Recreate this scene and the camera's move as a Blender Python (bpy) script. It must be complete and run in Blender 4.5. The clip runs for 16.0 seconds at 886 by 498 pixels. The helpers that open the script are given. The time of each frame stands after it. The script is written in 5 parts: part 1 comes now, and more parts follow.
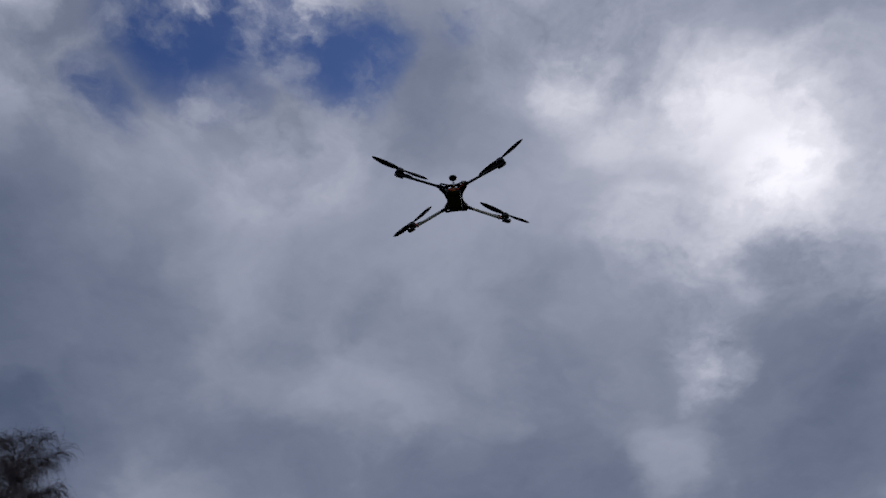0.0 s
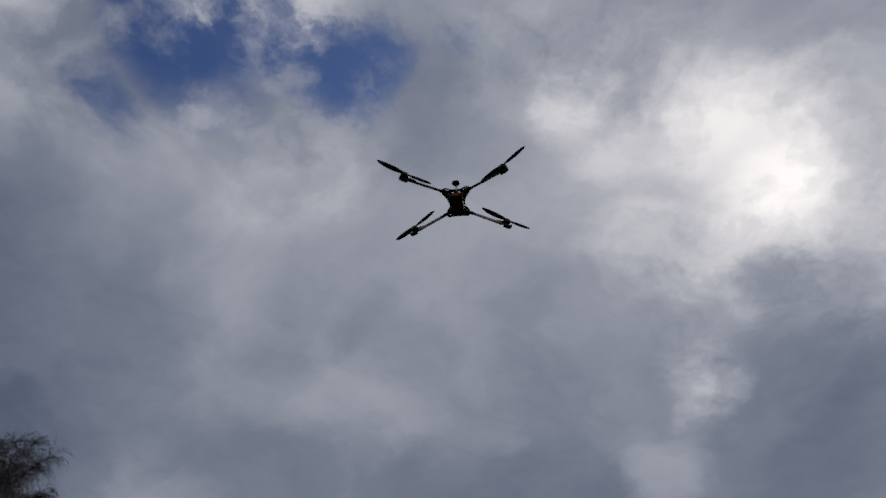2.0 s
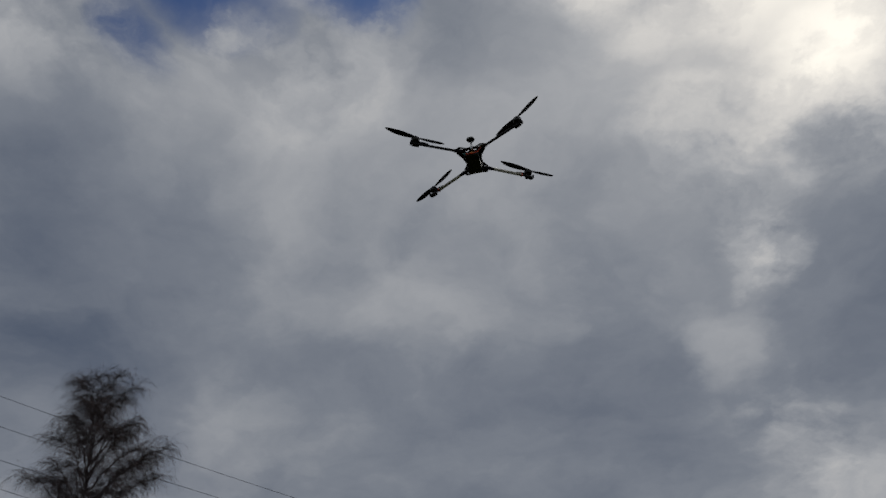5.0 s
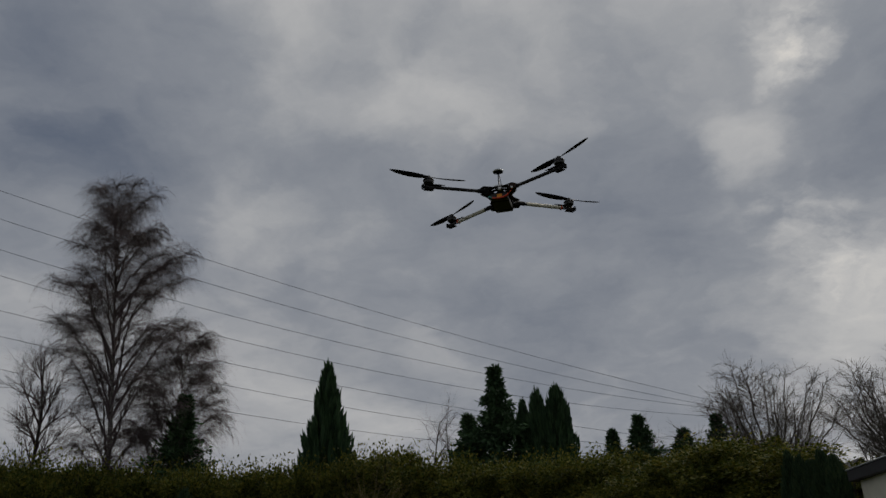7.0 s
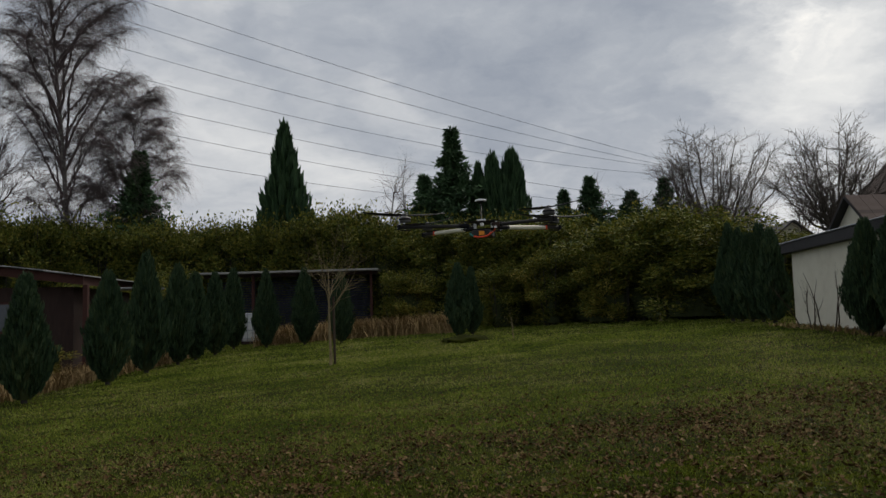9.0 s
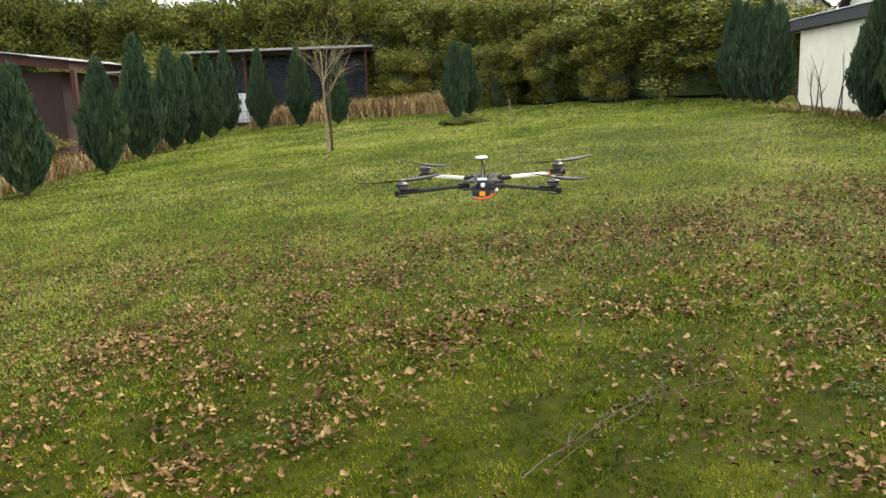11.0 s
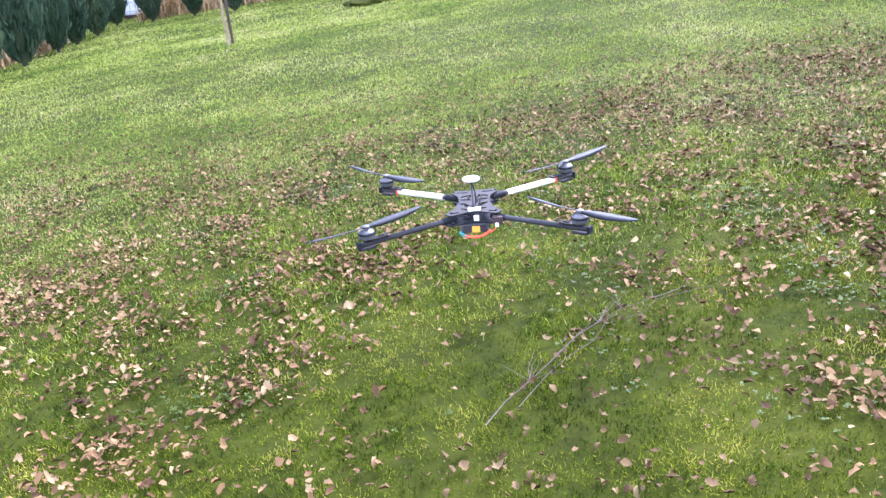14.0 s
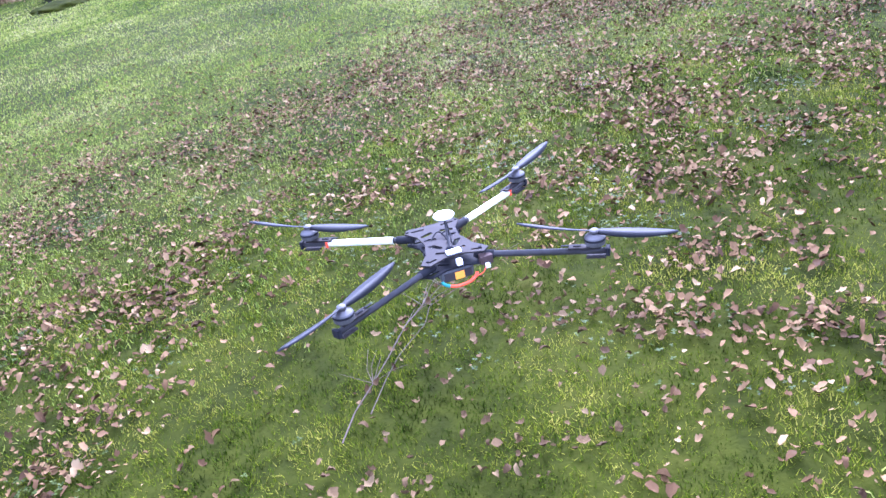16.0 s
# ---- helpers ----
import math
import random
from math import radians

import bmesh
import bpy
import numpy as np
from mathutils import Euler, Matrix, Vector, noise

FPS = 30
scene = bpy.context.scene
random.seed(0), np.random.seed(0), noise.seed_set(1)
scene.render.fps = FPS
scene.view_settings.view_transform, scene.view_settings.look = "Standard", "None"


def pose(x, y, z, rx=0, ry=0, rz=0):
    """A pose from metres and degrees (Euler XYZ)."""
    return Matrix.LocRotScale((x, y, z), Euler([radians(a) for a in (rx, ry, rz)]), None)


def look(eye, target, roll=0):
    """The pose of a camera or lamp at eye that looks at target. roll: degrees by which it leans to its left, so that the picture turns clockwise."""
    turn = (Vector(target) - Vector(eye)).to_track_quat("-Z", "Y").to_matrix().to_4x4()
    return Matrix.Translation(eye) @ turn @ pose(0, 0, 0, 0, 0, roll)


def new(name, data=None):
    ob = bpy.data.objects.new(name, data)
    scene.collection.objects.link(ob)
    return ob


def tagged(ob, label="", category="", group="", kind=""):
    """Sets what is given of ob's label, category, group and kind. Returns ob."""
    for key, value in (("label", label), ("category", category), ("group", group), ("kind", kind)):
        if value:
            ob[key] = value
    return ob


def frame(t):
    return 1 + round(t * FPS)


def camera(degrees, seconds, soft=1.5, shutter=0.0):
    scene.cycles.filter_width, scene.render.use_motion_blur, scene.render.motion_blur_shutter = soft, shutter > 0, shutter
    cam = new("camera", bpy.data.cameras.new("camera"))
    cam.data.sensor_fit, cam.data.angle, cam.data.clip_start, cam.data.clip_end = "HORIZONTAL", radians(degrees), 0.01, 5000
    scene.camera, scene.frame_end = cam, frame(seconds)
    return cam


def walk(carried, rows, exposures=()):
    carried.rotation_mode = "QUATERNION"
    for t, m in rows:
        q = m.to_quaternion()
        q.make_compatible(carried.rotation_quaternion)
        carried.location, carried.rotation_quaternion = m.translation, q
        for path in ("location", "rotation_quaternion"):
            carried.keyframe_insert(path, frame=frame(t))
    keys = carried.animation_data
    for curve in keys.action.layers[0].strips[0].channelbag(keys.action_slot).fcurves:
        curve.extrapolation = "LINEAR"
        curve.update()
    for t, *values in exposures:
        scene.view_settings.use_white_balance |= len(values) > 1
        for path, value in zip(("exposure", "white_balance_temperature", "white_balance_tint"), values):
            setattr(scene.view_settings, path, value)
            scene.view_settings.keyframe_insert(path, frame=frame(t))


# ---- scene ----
cam = camera(57.7, 16.0, soft=1.5)

# ---- the walk: seconds, place, then turn to the right, upwards and lean, in degrees
ROWS = [
    (0, -0.049, -0.152, 0.140, 3.36, 43.18, -0.57), (0.5, -0.062, -0.204, 0.136, 4.35, 42.68, -0.21),
    (1, -0.060, -0.216, 0.123, 3.20, 43.25, 0.92), (1.5, -0.063, -0.198, 0.110, 2.83, 43.22, 1.26),
    (2, -0.062, -0.164, 0.102, 3.66, 43.98, 0.33), (2.5, -0.060, -0.146, 0.095, 3.90, 44.23, 0.37),
    (3, -0.044, -0.154, 0.089, 3.29, 43.95, -0.47), (3.5, -0.017, -0.180, 0.086, 1.55, 43.69, -1.85),
    (4, -0.004, -0.239, 0.096, -0.13, 41.01, -1.00), (4.2, -0.005, -0.260, 0.101, -0.41, 39.89, -2.28),
    (6.3, 0.013, -0.130, 0.695, -1.89, 29.51, -3.11), (6.5, 0.010, -0.149, 0.749, -2.78, 27.33, -2.83),
    (7, 0.013, -0.187, 0.903, -2.86, 22.76, -2.05), (7.5, 0.018, -0.172, 1.062, -3.26, 19.31, -2.14),
    (8, 0.006, -0.177, 1.198, -2.08, 14.50, -1.88), (8.5, -0.003, -0.189, 1.311, -0.35, 10.90, -1.70),
    (9, -0.006, -0.213, 1.419, -0.28, 5.20, -1.59), (9.5, -0.014, -0.236, 1.508, 0.10, 1.75, -1.75),
    (10, -0.003, -0.218, 1.600, 0.24, -2.65, -1.71), (10.2, 0.002, -0.205, 1.625, -0.81, -4.46, -2.15),
    (12.3, -0.028, 0.003, 1.880, 4.87, -16.70, -1.54), (12.5, -0.048, 0.047, 1.887, 6.41, -16.84, -1.11),
    (13, -0.064, 0.120, 1.883, 6.40, -16.74, -0.84), (13.5, -0.052, 0.197, 1.881, 4.55, -17.73, -3.62),
    (14, -0.061, 0.256, 1.877, 4.66, -19.85, -5.58), (14.5, -0.122, 0.321, 1.887, 9.91, -18.61, -4.76),
    (15, -0.188, 0.374, 1.897, 16.16, -21.29, -5.08), (15.5, -0.200, 0.448, 1.892, 19.59, -21.47, -7.14),
    (16, -0.225, 0.519, 1.907, 22.64, -23.75, -10.92)]


def carried_pose(x, y, z, yaw, pitch, lean):
    return pose(x, y, z, 90 + pitch, 0, -yaw) @ pose(0, 0, 0, 0, 0, lean)


EXPOSURES = [(0, 0.02, 5700, 19), (2.0, 0.04, 6100, 16), (4.2, 0.04, 6350, 12), (6.3, 0.30, 6800, 11), (7.0, 0.42, 6900, 11), (8.0, 0.60, 6900, 11), (8.5, 0.8, 6900, 11),
             (9.0, 1.2, 6900, 10), (9.5, 1.75, 7050, 8), (10.0, 2.45, 7200, 8), (10.2, 2.72, 7200, 8), (12.3, 4.62, 6350, 15), (13.5, 4.72, 5450, 24), (14.5, 4.74, 5050, 31), (16, 4.70, 4780, 37)]
walk(cam, [(r[0], carried_pose(*r[1:])) for r in ROWS], EXPOSURES)

# ---- sky and sun
SUN_WAY = Vector((0.40, 0.61, 0.68)).normalized()


def node(tree, kind, values=(), **settings):
    n = tree.nodes.new(kind)
    if "operation" in settings:
        n.operation = settings["operation"]
    if "interpolation_type" in settings:
        n.interpolation_type = settings["interpolation_type"]
    if "sky_type" in settings:
        n.sky_type, n.sun_disc = settings["sky_type"], settings["sun_disc"]
        n.sun_elevation, n.sun_rotation = settings["sun_elevation"], settings["sun_rotation"]
    for k, v in dict(values).items():
        if isinstance(v, bpy.types.NodeSocket):
            tree.links.new(v, n.inputs[k])
        else:
            n.inputs[k].default_value = v
    return n


def calc(tree, op, a, b=0.0):
    return node(tree, "ShaderNodeMath", {0: a, 1: b}, operation=op).outputs[0]


def vcalc(tree, op, a, b=(0, 0, 0)):
    n = node(tree, "ShaderNodeVectorMath", {0: a, 1: b}, operation=op)
    return n.outputs["Value"] if op == "DOT_PRODUCT" else n.outputs["Vector"]


def ramp(tree, fac, stops):
    n = node(tree, "ShaderNodeValToRGB", {"Fac": fac})
    e = n.color_ramp.elements
    e[0].position, e[0].color = stops[0][0], (*stops[0][1], 1)
    e[1].position, e[1].color = stops[-1][0], (*stops[-1][1], 1)
    for p, c in stops[1:-1]:
        x = e.new(p)
        x.color = (*c, 1)
    return n.outputs["Color"]


def noise_at(tree, vector, scale, detail=3.0, rough=0.5, colour=False):
    n = node(tree, "ShaderNodeTexNoise", {"Vector": vector, "Scale": scale, "Detail": detail, "Roughness": rough})
    return n.outputs["Color" if colour else "Fac"]


def mix_colour(tree, fac, a, b, blend="MIX"):
    n = tree.nodes.new("ShaderNodeMix")
    n.data_type, n.blend_type = "RGBA", blend
    for key, v in ((0, fac), (6, a), (7, b)):
        if isinstance(v, bpy.types.NodeSocket):
            tree.links.new(v, n.inputs[key])
        else:
            n.inputs[key].default_value = v if key == 0 else (*v, 1)
    return n.outputs[2]


# gaps of blue: direction, radius, clearness
BLUE = [(-0.240, 0.510, 0.826, 0.088, 1.0), (-0.099, 0.531, 0.841, 0.072, 1.0), (-0.337, 0.578, 0.743, 0.036, 0.55),
        (-0.289, 0.486, 0.825, 0.050, 0.9), (0.032, 0.504, 0.863, 0.034, 0.7), (-0.058, 0.548, 0.834, 0.044, 0.8)]
# thin places of the cloud cover: direction, radius, lightness
THIN = [(-0.413, 0.500, 0.761, 0.105, 0.13), (-0.177, 0.487, 0.855, 0.080, 0.16), (-0.171, 0.607, 0.776, 0.119, 0.10), (-0.283, 0.692, 0.664, 0.115, 0.08),
        (0.263, 0.527, 0.808, 0.100, 0.17), (0.378, 0.565, 0.734, 0.070, 0.17), (0.414, 0.613, 0.673, 0.045, 0.13), (0.500, 0.540, 0.677, 0.150, 0.13),
        (0.143, 0.506, 0.851, 0.084, 0.12), (0.310, 0.690, 0.653, 0.075, 0.13), (0.186, 0.700, 0.690, 0.150, 0.09), (0.349, 0.752, 0.559, 0.034, 0.24), (0.312, 0.822, 0.474, 0.040, 0.09),
        (-0.050, 0.861, 0.506, 0.075, 0.07), (0.057, 0.815, 0.576, 0.084, 0.06), (0.379, 0.856, 0.353, 0.063, 0.10), (0.425, 0.862, 0.279, 0.048, 0.08),
        (-0.307, 0.716, 0.627, 0.126, 0.04), (-0.271, 0.877, 0.396, 0.056, 0.06)]
# thick places
THICK = [(0.167, 0.826, 0.538, 0.183, -0.09), (0.466, 0.709, 0.529, 0.141, -0.08), (0.481, 0.753, 0.449, 0.126, -0.06), (-0.414, 0.698, 0.585, 0.155, -0.09),
         (-0.351, 0.532, 0.771, 0.077, -0.06), (0.060, 0.580, 0.812, 0.105, -0.04), (-0.260, 0.820, 0.500, 0.250, -0.07), (0.112, 0.923, 0.369, 0.232, -0.05),
         (0.153, 0.956, 0.250, 0.183, -0.05), (-0.189, 0.887, 0.421, 0.141, -0.03), (0.423, 0.797, 0.430, 0.105, -0.03), (-0.442, 0.727, 0.526, 0.162, -0.06)]


def make_sky():
    world = bpy.data.worlds.new("cloudy_sky")
    world.use_nodes = True
    scene.world = world
    t = world.node_tree
    t.nodes.clear()
    way = vcalc(t, "NORMALIZE", node(t, "ShaderNodeTexCoord").outputs["Generated"])
    z = node(t, "ShaderNodeSeparateXYZ", {0: way}).outputs["Z"]
    flat = node(t, "ShaderNodeVectorMath", {0: way, "Scale": calc(t, "DIVIDE", 1.0, calc(t, "ADD", calc(t, "MAXIMUM", z, 0.0), 0.32))}, operation="SCALE").outputs[0]
    wob = vcalc(t, "SUBTRACT", noise_at(t, flat, 2.8, 8.0, 0.57, True), (0.5, 0.5, 0.5))
    wob2 = node(t, "ShaderNodeVectorMath", {0: wob, "Scale": 0.42}, operation="SCALE").outputs[0]
    bent = vcalc(t, "NORMALIZE", vcalc(t, "ADD", way, node(t, "ShaderNodeVectorMath", {0: wob, "Scale": 0.24}, operation="SCALE").outputs[0]))
    big = noise_at(t, vcalc(t, "ADD", flat, wob2), 1.7, 7.0, 0.54)
    fine = noise_at(t, vcalc(t, "ADD", flat, wob2), 4.4, 7.0, 0.54)
    light = calc(t, "ADD", 0.236, calc(t, "ADD", calc(t, "MULTIPLY", calc(t, "SUBTRACT", big, 0.5), 0.20), calc(t, "MULTIPLY", calc(t, "SUBTRACT", fine, 0.5), 0.30)))
    shred = node(t, "ShaderNodeMapRange", {"Value": fine, "From Min": 0.36, "From Max": 0.62, "To Min": 0.15, "To Max": 1.6}).outputs[0]

    def patch(x, y, zz, r, fade="SMOOTHERSTEP"):
        d = vcalc(t, "DOT_PRODUCT", bent, tuple(Vector((x, y, zz)).normalized()))
        return node(t, "ShaderNodeMapRange", {"Value": d, "From Min": math.cos(r * 1.5), "From Max": 1.0}, interpolation_type=fade).outputs[0]

    for x, y, zz, r, a in THIN + THICK:
        p = patch(x, y, zz, r * (1.4 if r < 0.05 else 1), "SMOOTHSTEP")
        if r < 0.05:
            p = calc(t, "POWER", p, 2.2)
        if a > 0.09:
            p = calc(t, "MULTIPLY", p, shred)
        light = calc(t, "ADD", light, calc(t, "MULTIPLY", p, a))
    # the cover is lighter towards the hidden sun, darker away from it
    glow = node(t, "ShaderNodeMapRange", {"Value": vcalc(t, "DOT_PRODUCT", way, tuple(SUN_WAY)), "From Min": -0.6, "From Max": 1.0, "To Min": -0.10, "To Max": 0.045}).outputs[0]
    light = calc(t, "ADD", light, glow)
    cover = ramp(t, light, [(0.0, (0.075, 0.095, 0.135)), (0.18, (0.175, 0.195, 0.228)), (0.35, (0.337, 0.35, 0.366)), (0.6, (0.64, 0.625, 0.59)), (1.0, (1.08, 1.03, 0.91))])
    gap = 0.0
    for x, y, zz, r, a in BLUE:
        gap = calc(t, "MAXIMUM", gap, calc(t, "MULTIPLY", patch(x, y, zz, r, "LINEAR"), a))
    gap = calc(t, "MULTIPLY", gap, node(t, "ShaderNodeMapRange", {"Value": fine, "From Min": 0.58, "From Max": 0.40, "To Min": 0.0, "To Max": 1.25}).outputs[0])
    gap = node(t, "ShaderNodeMapRange", {"Value": gap, "From Min": 0.0, "From Max": 0.95, "To Max": 0.95}, interpolation_type="SMOOTHSTEP").outputs[0]
    clear = node(t, "ShaderNodeTexSky", sky_type="NISHITA", sun_disc=False, sun_elevation=math.asin(SUN_WAY.z), sun_rotation=math.atan2(SUN_WAY.x, SUN_WAY.y)).outputs[0]
    clear = mix_colour(t, 1.0, clear, (0.0185, 0.029, 0.047), "MULTIPLY")
    back = node(t, "ShaderNodeBackground", {"Color": mix_colour(t, gap, cover, clear), "Strength": 1.0})
    t.links.new(back.outputs[0], node(t, "ShaderNodeOutputWorld").inputs[0])


make_sky()
sun = new("sun", bpy.data.lights.new("sun", "SUN"))
sun.data.energy, sun.data.angle, sun.data.color = 0.6, radians(25), (1.0, 0.95, 0.88)
sun.matrix_world = look(SUN_WAY * 50, (0, 0, 0))


# ---- materials
def material(name, tones, scale=8.0, rough=0.8, bump=0.3, metal=0.0, vary="", large=0.6, spec=0.3, detail=5.0, stretch=(1, 1, 1), sheer=0.0, blotch=0.0):
    """tones: colours from the darkest to the lightest; vary: 'island' or 'object' gives each piece its own tone."""
    m = bpy.data.materials.new(name)
    m.use_nodes = True
    t = m.node_tree
    b = t.nodes["Principled BSDF"]
    at = node(t, "ShaderNodeTexCoord").outputs["Object"]
    at = vcalc(t, "MULTIPLY", at, stretch)
    small = noise_at(t, at, scale, detail, 0.6)
    wide = noise_at(t, at, scale * 0.13, 3.0, 0.5)
    if vary == "island":
        pick = node(t, "ShaderNodeNewGeometry").outputs["Random Per Island"]
        fac = calc(t, "ADD", calc(t, "MULTIPLY", pick, 0.7), calc(t, "SUBTRACT", calc(t, "MULTIPLY", wide, 1.3 + blotch), 0.5 + blotch * 0.5))
    elif vary == "object":
        pick = node(t, "ShaderNodeObjectInfo").outputs["Random"]
        fac = calc(t, "ADD", calc(t, "MULTIPLY", pick, 0.6), calc(t, "MULTIPLY", small, 0.4))
    else:
        fac = calc(t, "ADD", calc(t, "MULTIPLY", small, 1 - large * 0.5), calc(t, "MULTIPLY", wide, large * 0.5))
    n = len(tones)
    lo, hi = (0.05, 0.95) if vary else (0.3, 0.7)
    colour = ramp(t, fac, [(lo + (hi - lo) * i / (n - 1), c) for i, c in enumerate(tones)])
    t.links.new(colour, b.inputs["Base Color"])
    r = node(t, "ShaderNodeMapRange", {"Value": small, "To Min": max(0.02, rough - 0.12), "To Max": min(1, rough + 0.12)}).outputs[0]
    t.links.new(r, b.inputs["Roughness"])
    b.inputs["Metallic"].default_value = metal
    b.inputs["Specular IOR Level"].default_value = spec
    if bump:
        k = node(t, "ShaderNodeBump", {"Height": small, "Strength": bump, "Distance": 0.3 / scale})
        t.links.new(k.outputs[0], b.inputs["Normal"])
    if sheer:
        through_leaf = node(t, "ShaderNodeBsdfTranslucent", {"Color": colour})
        both = node(t, "ShaderNodeMixShader", {0: sheer, 1: b.outputs[0], 2: through_leaf.outputs[0]})
        t.links.new(both.outputs[0], t.nodes["Material Output"].inputs[0])
    return m


M_GROUND = material("soil_and_moss", [(0.0068, 0.0078, 0.001), (0.0151, 0.0187, 0.0017), (0.0257, 0.0302, 0.0026), (0.0348, 0.036, 0.0046)], scale=9, rough=0.95, bump=0.6, large=1.0, spec=0.03)
M_GRASS = material("grass_blade", [(0.0347, 0.0617, 0.0109), (0.0826, 0.1208, 0.0177), (0.1531, 0.1938, 0.027), (0.2397, 0.2613, 0.0473), (0.333, 0.302, 0.1348)], scale=3.5, rough=0.8, bump=0, vary="island", spec=0.02, sheer=0.3)
# nearest blades: darker tones hold the shade between blades as seen from above
M_NEAR_SHADED = material("near_shaded_grass", [(0.0049, 0.0103, 0.0004), (0.0153, 0.029, 0.0009), (0.0365, 0.0589, 0.0019), (0.073, 0.0973, 0.0032), (0.1249, 0.1357, 0.0058), (0.2402, 0.2179, 0.0333)], scale=20, rough=0.9, bump=0, vary="island", spec=0.02, sheer=0.2, blotch=0.75)
M_LEAF = material("fallen_leaf", [(0.0295, 0.0155, 0.0063), (0.0661, 0.0346, 0.0137), (0.1113, 0.0622, 0.025), (0.1609, 0.0969, 0.0415), (0.226, 0.1554, 0.0749)], scale=40, rough=0.75, bump=0.2, vary="island", spec=0.08)
M_LEAF_ONE = material("fallen_leaf_single", [(0.0268, 0.0153, 0.0063), (0.0596, 0.0344, 0.0139), (0.0969, 0.0602, 0.0255), (0.1601, 0.1124, 0.0526)], scale=60, rough=0.75, bump=0.3, vary="object", spec=0.08)
M_DRY = material("dry_grass", [(0.136, 0.085, 0.0382), (0.255, 0.17, 0.0765), (0.357, 0.2635, 0.1275)], scale=4, rough=0.85, bump=0, vary="island", spec=0.1)
M_THUJA = material("thuja_spray", [(0.0132, 0.0289, 0.0142), (0.0263, 0.0524, 0.0236), (0.045, 0.0758, 0.0319), (0.0657, 0.0902, 0.0325)], scale=5, rough=0.75, bump=0, vary="island", spec=0.2)
M_CONIFER = material("conifer_needles", [(0.0202, 0.0403, 0.0202), (0.0403, 0.0806, 0.0336), (0.0739, 0.1277, 0.0538)], scale=3, rough=0.8, bump=0, vary="island", spec=0.15)
M_CORE = material("inner_twigs", [(0.023, 0.0324, 0.0149), (0.0574, 0.0648, 0.0248)], scale=6, rough=0.95, bump=0.5, spec=0.05)
M_HEDGE = material("hedge_leaf", [(0.032, 0.046, 0.0078), (0.072, 0.092, 0.013), (0.13, 0.138, 0.02), (0.2, 0.172, 0.028), (0.28, 0.214, 0.042)], scale=1.2, rough=0.7, bump=0, vary="island", spec=0.2, sheer=0.2)
M_BARK = material("grey_bark", [(0.020, 0.016, 0.014), (0.045, 0.038, 0.034), (0.075, 0.066, 0.058)], scale=14, rough=0.9, bump=0.6, stretch=(1, 1, 0.25))
M_BIRCH = material("birch_bark", [(0.03, 0.025, 0.022), (0.16, 0.145, 0.13), (0.34, 0.32, 0.29)], scale=5, rough=0.8, bump=0.4, stretch=(1, 1, 2.5))
M_TWIG = material("birch_twig", [(0.0378, 0.0243, 0.0243), (0.0693, 0.0462, 0.0437)], scale=9, rough=0.9, bump=0)
M_PALETWIG = material("pale_twig", [(0.075, 0.056, 0.056), (0.130, 0.100, 0.098)], scale=9, rough=0.9, bump=0)
M_BRANCH = material("grey_branch", [(0.060, 0.050, 0.042), (0.115, 0.098, 0.082)], scale=9, rough=0.9, bump=0)
M_YOUNG = material("young_bark", [(0.098, 0.078, 0.0385), (0.196, 0.1495, 0.077), (0.28, 0.221, 0.11)], scale=30, rough=0.85, bump=0.4, stretch=(1, 1, 0.3))
M_RENDER = material("white_render", [(0.47, 0.44, 0.34), (0.62, 0.59, 0.48), (0.69, 0.66, 0.55)], scale=2.2, rough=0.9, bump=0.15, large=1.0)
M_FASCIA = material("dark_fascia", [(0.025, 0.024, 0.026), (0.05, 0.048, 0.05)], scale=12, rough=0.7, bump=0.2)
M_ROOF = material("brown_tile", [(0.045, 0.030, 0.026), (0.075, 0.050, 0.042), (0.10, 0.072, 0.06)], scale=9, rough=0.8, bump=0.4, vary="object")
M_HUTWALL = material("brown_boards", [(0.0189, 0.0108, 0.0091), (0.0351, 0.0194, 0.0154), (0.0486, 0.0297, 0.0228)], scale=10, rough=0.85, bump=0.4, stretch=(1, 1, 0.2))
M_FELT = material("weathered_sheet", [(0.144, 0.144, 0.144), (0.272, 0.272, 0.264), (0.44, 0.44, 0.432)], scale=2.5, rough=0.6, bump=0.2)
M_SLAT = material("dark_slat", [(0.018, 0.020, 0.028), (0.035, 0.038, 0.05)], scale=10, rough=0.75, bump=0.3, stretch=(0.2, 1, 1), vary="object")
M_REDPOST = material("red_brown_post", [(0.0405, 0.0135, 0.0099), (0.0675, 0.0248, 0.018)], scale=12, rough=0.8, bump=0.3)
M_WHITE = material("white_plastic", [(0.62, 0.63, 0.62), (0.76, 0.76, 0.74)], scale=5, rough=0.5, bump=0.05)
M_GREYMETAL = material("galvanised_steel", [(0.30, 0.31, 0.34), (0.42, 0.43, 0.46)], scale=14, rough=0.5, bump=0.1, metal=0.3)
M_STONE = material("concrete", [(0.20, 0.19, 0.17), (0.34, 0.33, 0.30)], scale=11, rough=0.9, bump=0.4)
M_WIRE = material("cable_steel", [(0.02, 0.02, 0.022), (0.035, 0.035, 0.04)], scale=2, rough=0.7, bump=0)
M_GLASS = material("dull_window", [(0.035, 0.0403, 0.0455), (0.077, 0.084, 0.091)], scale=1.5, rough=0.15, bump=0, spec=0.6)
M_CARBON = material("carbon_plate", [(0.013, 0.0109, 0.0098), (0.026, 0.0217, 0.019)], scale=160, rough=0.7, bump=0.05, spec=0.12)
